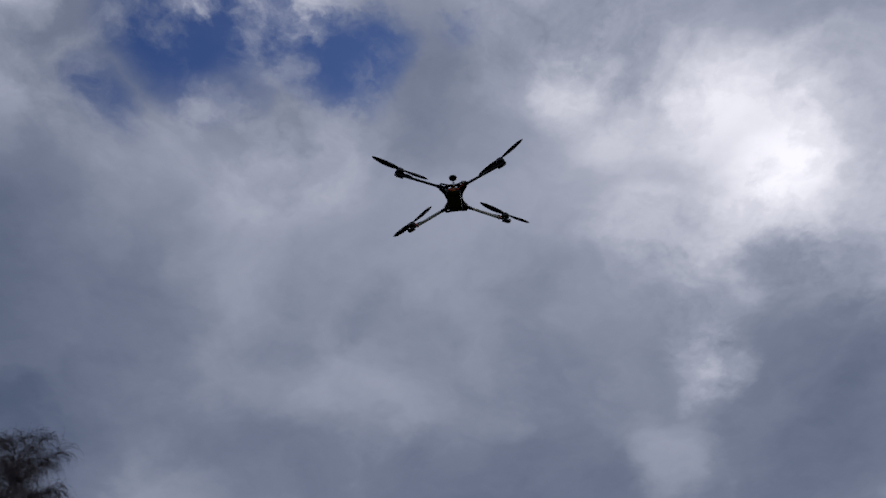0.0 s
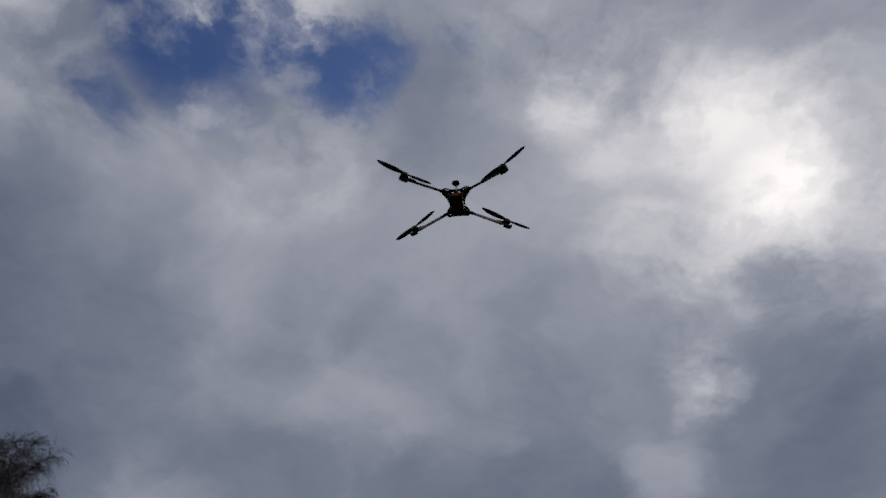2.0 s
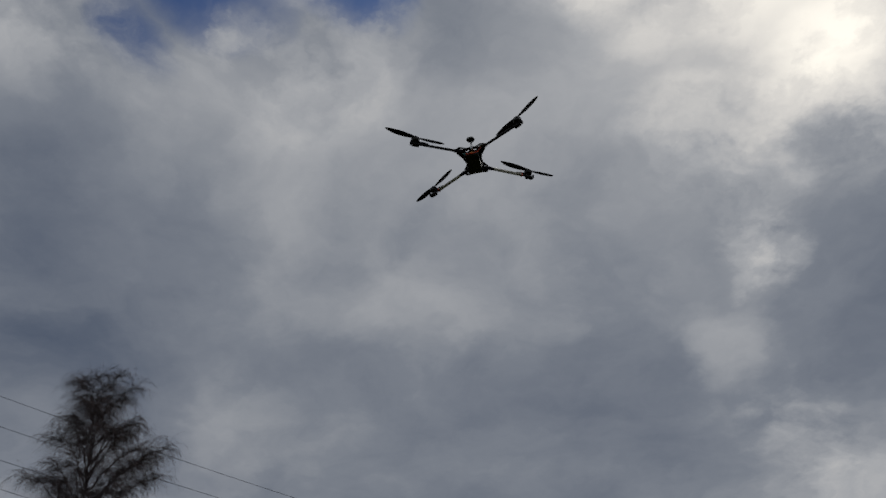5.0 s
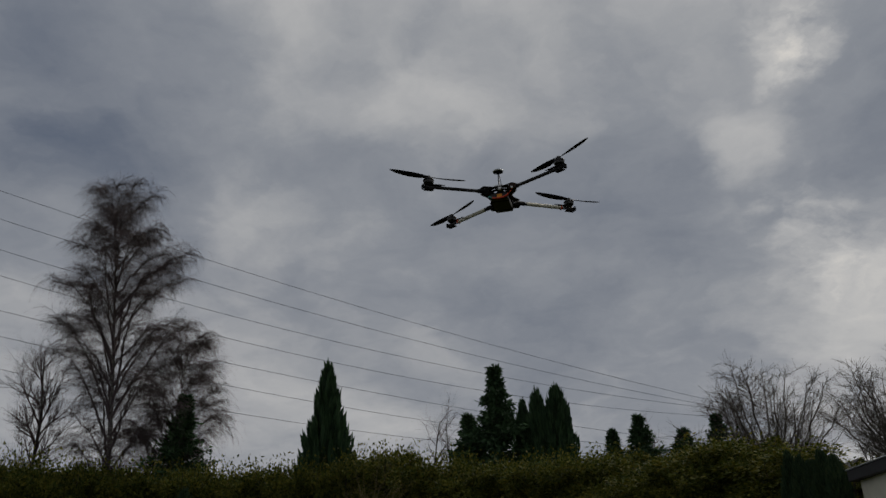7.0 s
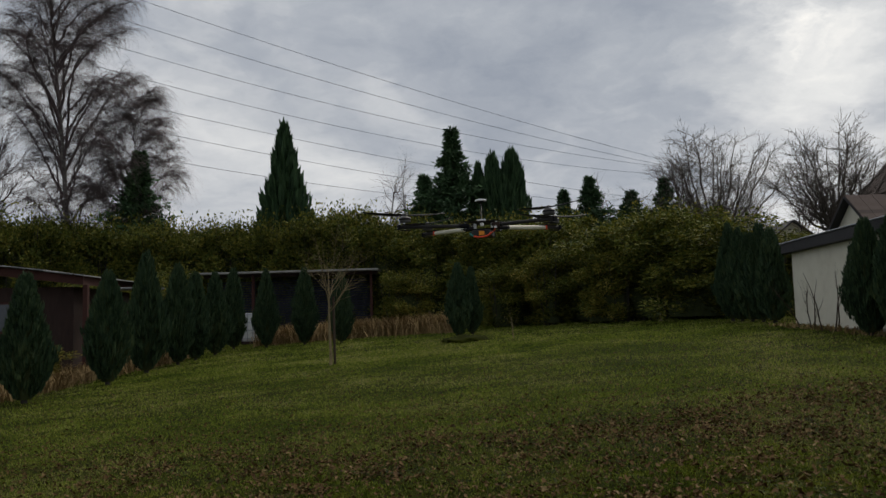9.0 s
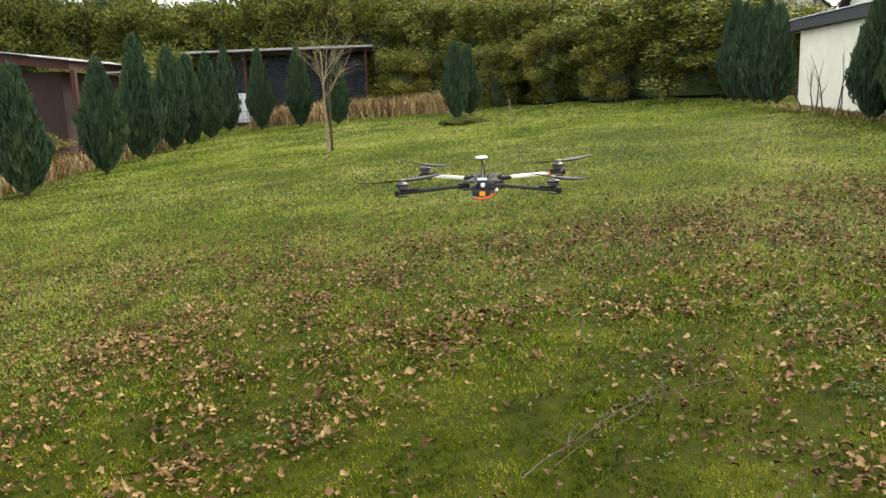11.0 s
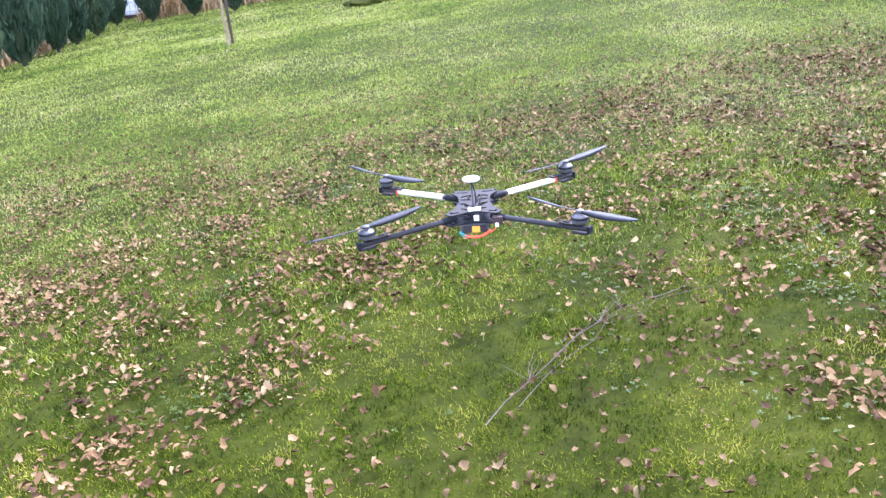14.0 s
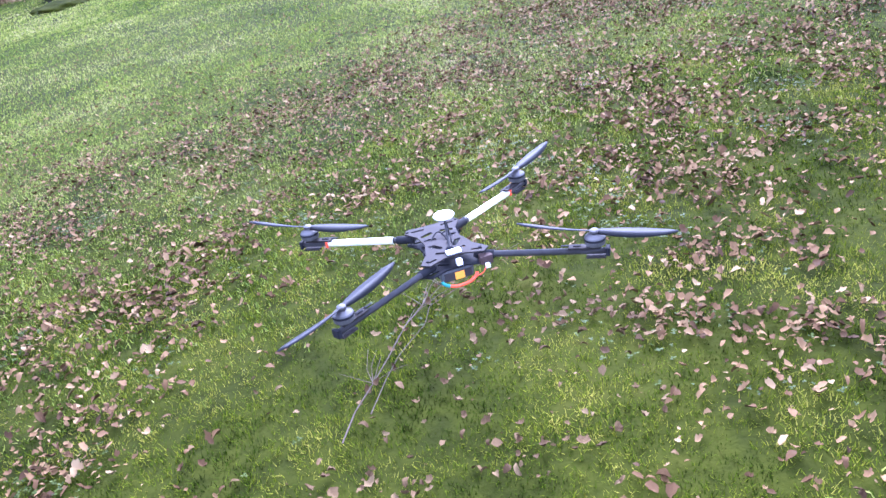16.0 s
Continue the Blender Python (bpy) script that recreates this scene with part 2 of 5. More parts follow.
M_TUBE = material("carbon_tube", [(0.0178, 0.0162, 0.0158), (0.0396, 0.036, 0.0341)], scale=120, rough=0.5, bump=0.03, spec=0.25)
M_MOTOR = material("motor_housing", [(0.0477, 0.045, 0.0432), (0.0835, 0.078, 0.0739)], scale=90, rough=0.5, bump=0.03, metal=0.15)
M_BLACK = material("black_plastic", [(0.0072, 0.0072, 0.0084), (0.0168, 0.0168, 0.0192)], scale=70, rough=0.75, bump=0.05, spec=0.1)
M_BLADE = material("propeller_blade", [(0.0072, 0.0072, 0.0078), (0.0132, 0.0132, 0.0144)], scale=60, rough=0.6, bump=0.02, spec=0.2)
M_SLEEVE = material("white_sleeve", [(0.627, 0.5958, 0.4739), (0.741, 0.7076, 0.5719)], scale=50, rough=0.55, bump=0.05)
M_PUCK = material("white_puck", [(0.666, 0.666, 0.648), (0.738, 0.738, 0.72)], scale=40, rough=0.4, bump=0)
M_PACK = material("grey_battery_wrap", [(0.044, 0.044, 0.044), (0.077, 0.077, 0.0748)], scale=50, rough=0.5, bump=0.1)
M_ORANGE = material("orange_sticker", [(0.75, 0.22, 0.02), (0.85, 0.34, 0.03)], scale=60, rough=0.5, bump=0)
M_RED = material("red_lead", [(0.62, 0.05, 0.02), (0.80, 0.11, 0.04)], scale=60, rough=0.45, bump=0)
M_TEAL = material("teal_wrap", [(0.02, 0.14, 0.12), (0.04, 0.24, 0.20)], scale=60, rough=0.45, bump=0)
M_SILVER = material("bare_metal", [(0.55, 0.55, 0.56), (0.75, 0.75, 0.76)], scale=60, rough=0.3, bump=0, metal=0.9)
M_CLOVER = material("clover_leaf", [(0.0126, 0.0248, 0.0017), (0.0231, 0.0405, 0.0027), (0.0378, 0.0563, 0.0044), (0.0546, 0.072, 0.0076)], scale=6, rough=0.6, bump=0, vary="island", spec=0.15, sheer=0.2)
M_STICK = material("dead_twig", [(0.0272, 0.0178, 0.0101), (0.0499, 0.0344, 0.0211), (0.068, 0.0501, 0.033)], scale=60, rough=0.85, bump=0.4)


# ---- building helpers
def ground_height(x, y):
    """The lawn climbs to the right and away from the house."""
    xc, yc = np.clip(x, -16, 13), np.clip(y, -12, 48)
    far = np.clip(1 - (np.maximum(np.abs(x) - 60, 0) + np.maximum(np.abs(y) - 90, 0)) / 200, 0, 1)
    bumps = 0.012 * np.sin(2.1 * x + 0.7) * np.sin(1.7 * y + 0.3) + 0.006 * np.sin(5.3 * x + 1.1 * y) + 0.005 * np.sin(6.1 * y - 2.3 * x + 1.0)
    return (0.0571 * xc + 0.0302 * yc) * far + bumps * np.clip(1 - (np.hypot(x, y) - 40) / 20, 0, 1)


def gz(x, y):
    return float(ground_height(np.float64(x), np.float64(y)))


def big_mesh(name, verts, faces, mat, smooth=False):
    """A mesh from arrays: verts (n, 3), faces (m, k)."""
    verts, faces = np.asarray(verts, np.float32), np.asarray(faces, np.int32)
    me = bpy.data.meshes.new(name)
    m, k = faces.shape
    me.vertices.add(len(verts))
    me.vertices.foreach_set("co", verts.ravel())
    me.loops.add(m * k)
    me.loops.foreach_set("vertex_index", faces.ravel())
    me.polygons.add(m)
    me.polygons.foreach_set("loop_start", np.arange(0, m * k, k, dtype=np.int32))
    me.update(calc_edges=True)
    if smooth:
        me.polygons.foreach_set("use_smooth", np.ones(m, bool))
    me.materials.append(mat)
    return me


def part(name, shape, mat, parent=None, label="", smooth=False):
    """One mesh object from a bmesh or a mesh, under its parent."""
    if isinstance(shape, bmesh.types.BMesh):
        me = bpy.data.meshes.new(name)
        bmesh.ops.recalc_face_normals(shape, faces=shape.faces)
        shape.to_mesh(me)
        shape.free()
        me.materials.append(mat)
        if smooth:
            me.polygons.foreach_set("use_smooth", np.ones(len(me.polygons), bool))
    else:
        me = shape
    ob = new(name, me)
    if parent:
        ob.parent = parent
    if label:
        tagged(ob, label)
    return ob


def thing(name, label, category, m=None, group="", kind=""):
    ob = new(name)
    ob.empty_display_size = 0.1
    tagged(ob, label, category, group, kind)
    if m:
        ob.matrix_world = m
    return ob


def block(sx, sy, sz, at=(0, 0, 0), bevel=0.0, turn=None, bm=None):
    """A box with its base centre at 'at'."""
    bm2 = bmesh.new()
    bmesh.ops.create_cube(bm2, size=1, matrix=Matrix.LocRotScale((0, 0, sz / 2), None, (sx, sy, sz)))
    if bevel:
        bmesh.ops.bevel(bm2, geom=bm2.edges[:], offset=bevel, segments=2, affect="EDGES", profile=0.6)
    bmesh.ops.transform(bm2, matrix=Matrix.Translation(at) @ (turn.to_4x4() if turn else Matrix()), verts=bm2.verts[:])
    if bm is None:
        return bm2
    me = bpy.data.meshes.new("tmp")
    bm2.to_mesh(me)
    bm2.free()
    bm.from_mesh(me)
    bpy.data.meshes.remove(me)
    return bm


def lathe(profile, sides=16, at=(0, 0, 0)):
    """A turned form: profile of (radius, height) from the bottom up."""
    bm = bmesh.new()
    rings = []
    for r, h in profile:
        rings.append([bm.verts.new((at[0] + r * math.cos(a), at[1] + r * math.sin(a), at[2] + h)) for a in (2 * math.pi * i / sides for i in range(sides))])
    for a, b in zip(rings, rings[1:]):
        for i in range(sides):
            bm.faces.new((a[i], a[(i + 1) % sides], b[(i + 1) % sides], b[i]))
    bm.faces.new(rings[0][::-1])
    bm.faces.new(rings[-1])
    return bm


def tubes(segs, sides=4):
    """Arrays of tapered tubes: rows x0 y0 z0 x1 y1 z1 r0 r1."""
    s = np.asarray(segs, float)
    p, q, r0, r1 = s[:, 0:3], s[:, 3:6], s[:, 6], s[:, 7]
    d = q - p
    d /= np.linalg.norm(d, axis=1, keepdims=True) + 1e-9
    ref = np.where(np.abs(d[:, 2:3]) > 0.9, np.array([[1.0, 0, 0]]), np.array([[0, 0, 1.0]]))
    u = np.cross(d, ref)
    u /= np.linalg.norm(u, axis=1, keepdims=True)
    w = np.cross(d, u)
    ang = 2 * np.pi * np.arange(sides) / sides
    ring = np.cos(ang)[None, :, None] * u[:, None] + np.sin(ang)[None, :, None] * w[:, None]
    v = np.concatenate([p[:, None] + ring * r0[:, None, None], q[:, None] + ring * r1[:, None, None]], 1).reshape(-1, 3)
    base = (np.arange(len(s)) * 2 * sides)[:, None]
    i = np.arange(sides)
    j = (i + 1) % sides
    f = np.stack([base + i, base + j, base + sides + j, base + sides + i], -1).reshape(-1, 4)
    return v, f


def path_tube(pts, radii, sides=8):
    """One joined tube along a line, closed at both ends."""
    pts = [Vector(p) for p in pts]
    v, f = [], []
    side = (pts[1] - pts[0]).orthogonal().normalized()
    for k, p in enumerate(pts):
        d = (pts[min(k + 1, len(pts) - 1)] - pts[max(k - 1, 0)]).normalized()
        side = (side - d * side.dot(d)).normalized()
        w = d.cross(side)
        for i in range(sides):
            a = 2 * math.pi * i / sides
            v.append(p + (side * math.cos(a) + w * math.sin(a)) * radii[k])
        if k:
            b = (k - 1) * sides
            f += [(b + i, b + (i + 1) % sides, b + sides + (i + 1) % sides, b + sides + i) for i in range(sides)]
    for base, p in ((0, pts[0]), ((len(pts) - 1) * sides, pts[-1])):
        v.append(p)
        c = len(v) - 1
        f += [(base + i, base + i + 1, base + i + 2, c) for i in range(0, sides - 2, 2)]
        f.append((base + sides - 2, base + sides - 1, base, c))
    return [tuple(q) for q in v], f


def line_tube(points, r, sides=6, taper=1.0):
    n = len(points) - 1
    return path_tube(points, [r * (1 + (taper - 1) * k / n) for k in range(n + 1)], sides)


def bend(points, steps=10):
    """A smooth line through three points."""
    a, b, c = [Vector(p) for p in points]
    ctrl = 2 * b - (a + c) / 2
    return [(1 - t) ** 2 * a + 2 * t * (1 - t) * ctrl + t * t * c for t in (k / steps for k in range(steps + 1))]


def sprays(at, out, size, rng, width=0.35, lift=0.0):
    """Small pointed leaves: diamond quads at 'at' that point along 'out'."""
    n = len(at)
    out = out + rng.normal(0, 0.35, (n, 3))
    out[:, 2] += lift
    out /= np.linalg.norm(out, axis=1, keepdims=True) + 1e-9
    side = np.cross(out, rng.normal(0, 1, (n, 3)))
    side /= np.linalg.norm(side, axis=1, keepdims=True) + 1e-9
    L = (size * rng.uniform(0.6, 1.4, n))[:, None]
    v = np.stack([at, at + out * L * 0.45 + side * L * width * 0.5, at + out * L, at + out * L * 0.45 - side * L * width * 0.5], 1).reshape(-1, 3)
    f = (np.arange(n) * 4)[:, None] + np.arange(4)
    return v, f


def grow(rng, p, d, length, radius, level, spec, out):
    """One branch and its offspring; out[level] takes the segments."""
    s = spec[level]
    n = s["n"]
    d = d.normalized()
    step = length / n
    for k in range(n):
        r0, r1 = radius * (1 - 0.8 * k / n), radius * (1 - 0.8 * (k + 1) / n)
        d = (d + Vector(rng.normal(0, s["wander"], 3)) + Vector((0, 0, s["pull"]))).normalized()
        q = p + d * step
        out[level].append((*p, *q, r0, r1))
        if level + 1 < len(spec) and k / n >= s["bare"]:
            c = spec[level + 1]
            for _ in range(rng.poisson(s["kids"])):
                a = rng.uniform(0, 2 * math.pi)
                side = d.orthogonal().normalized()
                side = Matrix.Rotation(a, 3, d) @ side
                way = d * math.cos(c["angle"]) + side * math.sin(c["angle"])
                shrink = 1 - s["cone"] * k / n
                grow(rng, p + (q - p) * rng.uniform(), way, c["len"] * rng.uniform(0.6, 1.25) * shrink, min(r1 * 0.7, c["rad"]), level + 1, spec, out)
        p = q
    return out


def bare_tree(name, at, spec, height, radius, label, seed, bark, twig, stems=1, spread=0.0, cat="tree"):
    """A leafless tree: trunk, limbs and twigs."""
    rng = np.random.default_rng(seed)
    out = [[] for _ in spec]
    for k in range(stems):
        a = 2 * math.pi * k / stems + 0.4
        grow(rng, Vector((0.15 * math.cos(a) * (stems > 1), 0.15 * math.sin(a) * (stems > 1), -0.15)), Vector((spread * math.cos(a), spread * math.sin(a), 1)), height * rng.uniform(0.85, 1.0) if stems > 1 else height, radius, 0, spec, out)
    t = thing(name, label, cat, Matrix.Translation((at[0], at[1], gz(*at))))
    names = ["trunk", "limb_work", "twig_work", "fine_twig_work"]
    per = spec[0]["n"]
    for k in range(0, len(out[0]), per):
        run = out[0][k:k + per]
        v, f = path_tube([r[:3] for r in run] + [run[-1][3:6]], [r[6] for r in run] + [run[-1][7]], 8)
        part("trunk", big_mesh("trunk", v, f, bark, True), None, t)
    for k, segs in enumerate(out):
        if segs and k:
            v, f = tubes(segs, (8, 5, 3, 3)[k])
            tagged(part(names[k], big_mesh(names[k], v, f, bark if k < 1 else twig), None, t), kind="stuff")
    return t


def crown_shape(t, kind):
    """The radius of a clipped or grown cone at the height share t."""
    if kind == "thuja":
        return np.power(np.clip(0.12 + t * 2.9, 0, 1), 0.75) * np.power(np.clip(1 - t, 0, 1), 0.55) * 1.22 * (0.84 + 0.2 * (1 - t))
    if kind == "cone":
        return np.clip(np.power(1 - t, 0.8), 0, 1) * np.clip(t * 8 + 0.6, 0, 1)
    return np.clip(np.power(1 - t, 0.55), 0, 1) * np.clip(t * 6 + 0.4, 0, 1)


def evergreen_mesh(seed, kind, count, size, lumps=5, rough=0.16, mat=None):
    """The crown of a shrub one metre high and one metre across: a dark heart and its sprays."""
    rng = np.random.default_rng(seed)
    ph = rng.uniform(0, 6.28, 8)
    t = rng.beta(1.15, 1.25, count)
    a = rng.uniform(0, 2 * np.pi, count)
    bumpy = 1 + rough * (np.sin(lumps * a + ph[0] + 9 * t) * np.sin(17 * t + ph[1]) + 0.6 * np.sin(2 * a + ph[2] + 5 * t) + 0.5 * np.sin((lumps + 4) * a - 31 * t + ph[3]))
    rr = 0.5 * crown_shape(t, kind) * bumpy * rng.uniform(0.72, 1.03, count)
    at = np.stack([rr * np.cos(a), rr * np.sin(a), 0.04 + t * 0.95], 1)
    out = np.stack([np.cos(a), np.sin(a), np.full(count, 0.9)], 1)
    v, f = sprays(at, out, size, rng, 0.42, 0.35)
    n, rings = 14, 12
    hv, hf = [], []
    for k in range(rings + 1):
        tt = k / rings
        r = 0.5 * 0.74 * float(crown_shape(np.float64(min(max(tt, 0.03), 0.97)), kind))
        for i in range(n):
            hv.append((r * math.cos(2 * math.pi * i / n), r * math.sin(2 * math.pi * i / n), 0.04 + 0.92 * tt))
    for k in range(rings):
        for i in range(n):
            hf.append((k * n + i, k * n + (i + 1) % n, (k + 1) * n + (i + 1) % n, (k + 1) * n + i))
    return big_mesh("crown", v, f, mat or M_THUJA), big_mesh("heart", hv, hf, M_CORE)


def evergreen(name, at, height, width, meshes, label, cat, group="", turn=0.0, lean=0.0):
    t = thing(name, label, cat, Matrix.Translation((at[0], at[1], gz(*at) - 0.03)), group)
    for nm, me in zip(("crown", "inner_growth"), meshes):
        o = part(nm, me, None, t)
        o.matrix_local = Matrix.LocRotScale((0, 0, 0), Euler((lean, 0, turn)), (width, width, height))
    v, f = tubes([(0, 0, -0.1, 0, 0, height * 0.5, 0.05 * width + 0.02, 0.02)], 7)
    part("trunk", big_mesh("trunk", v, f, M_BARK), None, t)
    return t


# ---- the ground
def make_ground():
    e = np.concatenate([-np.geomspace(2400, 16, 22), np.linspace(-14, 14, 113), np.geomspace(16, 2400, 22)])
    g = np.concatenate([-np.geomspace(2400, 8, 22), np.linspace(-6, 46, 170), np.geomspace(48, 2400, 22)])
    X, Y = np.meshgrid(e, g)
    Z = ground_height(X, Y)
    v = np.stack([X, Y, Z], -1).reshape(-1, 3)
    nx = len(e)
    i = (np.arange(len(g) - 1)[:, None] * nx + np.arange(nx - 1)[None]).reshape(-1)
    f = np.stack([i, i + 1, i + nx + 1, i + nx], 1)
    ob = new("ground", big_mesh("ground", v, f, M_GROUND, True))
    tagged(ob, "mossy green garden lawn that climbs gently", "lawn", kind="structure")


make_ground()


# ---- the garage with white walls, and its gate
def wall_prism(corners, z0, z1, thick):
    """Walls of a house plan: a list of plan corners, walls of that thickness inside the line."""
    bm = bmesh.new()
    n = len(corners)
    c = Vector((sum(p[0] for p in corners) / n, sum(p[1] for p in corners) / n))
    inner = [Vector(p) + (c - Vector(p)).normalized() * thick * 1.4 for p in corners]
    lo = [bm.verts.new((*p, z0)) for p in corners]
    hi = [bm.verts.new((*p, z1)) for p in corners]
    li = [bm.verts.new((*p, z0)) for p in inner]
    hi2 = [bm.verts.new((*p, z1)) for p in inner]
    for i in range(n):
        j = (i + 1) % n
        bm.faces.new((lo[i], lo[j], hi[j], hi[i]))
        bm.faces.new((li[j], li[i], hi2[i], hi2[j]))
        bm.faces.new((hi[i], hi[j], hi2[j], hi2[i]))
        bm.faces.new((lo[j], lo[i], li[i], li[j]))
    return bm


def slab(corners, z0, z1, bevel=0.0, tilt=0.0):
    bm = bmesh.new()
    lo = [bm.verts.new((*p, z0 + tilt * p[1])) for p in corners]
    hi = [bm.verts.new((*p, z1 + tilt * p[1])) for p in corners]
    n = len(corners)
    bm.faces.new(lo[::-1])
    bm.faces.new(hi)
    for i in range(n):
        bm.faces.new((lo[i], lo[(i + 1) % n], hi[(i + 1) % n], hi[i]))
    if bevel:
        bmesh.ops.bevel(bm, geom=bm.edges[:], offset=bevel, segments=1, affect="EDGES")
    return bm


def make_garage():
    g = thing("garage", "white rendered flat-roofed garage with dark fascia beside the lawn", "garage")
    plan = [(8.95, 20.7), (8.62, 14.6), (14.2, 14.3), (14.6, 20.4)]
    part("wall", wall_prism(plan, 0.7, 2.95, 0.24), M_RENDER, g)
    part("plinth", wall_prism([(8.93, 20.72), (8.60, 14.58), (14.22, 14.28), (14.62, 20.42)], 0.6, 1.05, 0.2), M_STONE, g, "stained concrete plinth")
    over = [(8.78, 20.95), (8.44, 14.4), (14.35, 14.1), (14.8, 20.6)]
    part("fascia", slab(over, 2.952, 3.21, 0.01), M_FASCIA, g, "dark weathered roof fascia")
    part("roof_edge", slab([(8.75, 20.98), (8.41, 14.37), (14.38, 14.07), (14.83, 20.63)], 3.212, 3.24, 0.008), M_GREYMETAL, g, "grey metal roof edge")


make_garage()


def make_gate():
    y = 13.35
    g = thing("garden_gate", "white metal driveway gate on a galvanised post", "gate")
    base = gz(8.8, y)
    part("gate_post", block(0.12, 0.12, 1.55, (8.8, y, base - 0.1), 0.01), M_GREYMETAL, g, "grey galvanised gate post")
    x0, x1 = 8.92, 12.4
    for k in range(4):
        part("rail", block(x1 - x0, 0.04, 0.05, ((x0 + x1) / 2, y, base + 0.16 + 0.38 * k), 0.006), M_WHITE, g)
    slat = part("slat", block(0.085, 0.02, 1.22, (0, 0, 0), 0.004), M_WHITE, g)
    slat.location = (x0 + 0.06, y + 0.035, base + 0.10)
    for k in range(1, 34):
        o = new("slat", slat.data)
        o.parent = g
        o.location = (x0 + 0.06 + 0.1 * k, y + 0.035, base + 0.10)
    part("latch", lathe([(0.03, 0), (0.035, 0.02), (0.02, 0.04)], 10, (9.15, y - 0.06, base + 0.85)), M_BLACK, g)
    bm = bmesh.new()
    nx, ny = 20, 12
    rows = []
    for j in range(ny + 1):
        row = []
        for i in range(nx + 1):
            s, t = i / nx, j / ny
            x = (1 - s) * ((1 - t) * 8.7 + t * 10.4) + s * 30
            yy = 13.3 - t * 8
            row.append(bm.verts.new((x, yy, gz(x, yy) + 0.03)))
        rows.append(row)
    for a, b in zip(rows, rows[1:]):
        for i in range(nx):
            bm.faces.new((a[i], a[i + 1], b[i + 1], b[i]))
    drive = part("pavement", bm, M_STONE)
    tagged(drive, "grey concrete driveway in front of the gate", "driveway", kind="structure")


make_gate()


# ---- the hut on the left and the slatted wood shelter
def make_hut():
    h = thing("garden_hut", "low brown wooden garden hut with pale sheet roof", "hut")
    plan = [(-11.3, 24.0), (-20, 23.0), (-20.5, 28), (-11.6, 29)]
    part("wall", wall_prism(plan, -0.3, 2.80, 0.14), M_HUTWALL, h)

    def sloped(corners, z, thick):
        """A roof layer that climbs away from its low end."""
        bm = bmesh.new()
        lo = [bm.verts.new((x, y, z - 0.135 * (x + 10.7))) for x, y in corners]
        hi = [bm.verts.new((x, y, z + thick - 0.135 * (x + 10.7))) for x, y in corners]
        n = len(corners)
        bm.faces.new(lo[::-1])
        bm.faces.new(hi)
        for k in range(n):
            bm.faces.new((lo[k], lo[(k + 1) % n], hi[(k + 1) % n], hi[k]))
        return bm

    part("fascia", sloped([(-10.8, 23.5), (-20.5, 22.4), (-20.9, 28.5), (-11.1, 29.5)], 2.80, 0.26), M_REDPOST, h, "red-brown fascia board")
    rng = np.random.default_rng(3)
    for k in range(9):
        x0, x1 = -10.7 - 1.12 * k, -10.7 - 1.12 * (k + 1) - 0.06
        lift = 0.012 * (k % 2) + rng.uniform(0, 0.02)
        part("roof_sheet", sloped([(x0, 23.38 - 0.11 * k + rng.uniform(-0.1, 0.05)), (x1, 23.38 - 0.11 * (k + 1) + rng.uniform(-0.1, 0.05)), (x1, 29.4 - 0.1 * k), (x0, 29.4 - 0.1 * k)], 3.07 + lift, 0.03), M_FELT, h, "pale weathered roof sheet" if k == 0 else "")
    for k in range(6):
        v, f = path_tube([(-11.0 - 1.4 * k, 23.3, 3.11 + 0.19 * k), (-11.3 - 1.4 * k, 25.8, 3.16 + 0.20 * k), (-11.2 - 1.4 * k, 28.6, 3.12 + 0.19 * k)], [0.03, 0.035, 0.03], 6)
        part("roof_batten", big_mesh("roof_batten", v, f, M_HUTWALL), None, h)
    for x, y in ((-12.9, 23.74), (-16.8, 23.28)):
        w = part("window", block(1.0, 0.08, 0.8, (x, y, 1.5), 0.01, None), M_GLASS, h, "dull grey window")
        # pale panel just before the glass, painting the white-lit part of the window
        part("curtain", block(0.42, 0.012, 0.7, (x + 0.26, y - 0.048, 1.55), 0.0), M_FELT, w, "pale panel on the pane in place of its white light")
        for z in (1.43, 2.30):
            part("window_frame", block(1.12, 0.05, 0.07, (x, y - 0.02, z), 0.008), M_REDPOST, w)
        for dx in (-0.53, 0.53):
            part("window_frame", block(0.07, 0.05, 0.80, (x + dx, y - 0.02, 1.5), 0.008), M_REDPOST, w)
    part("corner_post", block(0.14, 0.14, 3.12, (-10.75, 23.6, -0.3), 0.01), M_REDPOST, h)
    part("lean_to", block(1.5, 1.0, 0.05, (-9.9, 25.2, 2.72), 0.01), M_FELT, h, "pale sheet on the low side roof")
    part("side_post", block(0.09, 0.09, 3.0, (-9.25, 24.9, -0.28), 0.01), M_REDPOST, h)


make_hut()


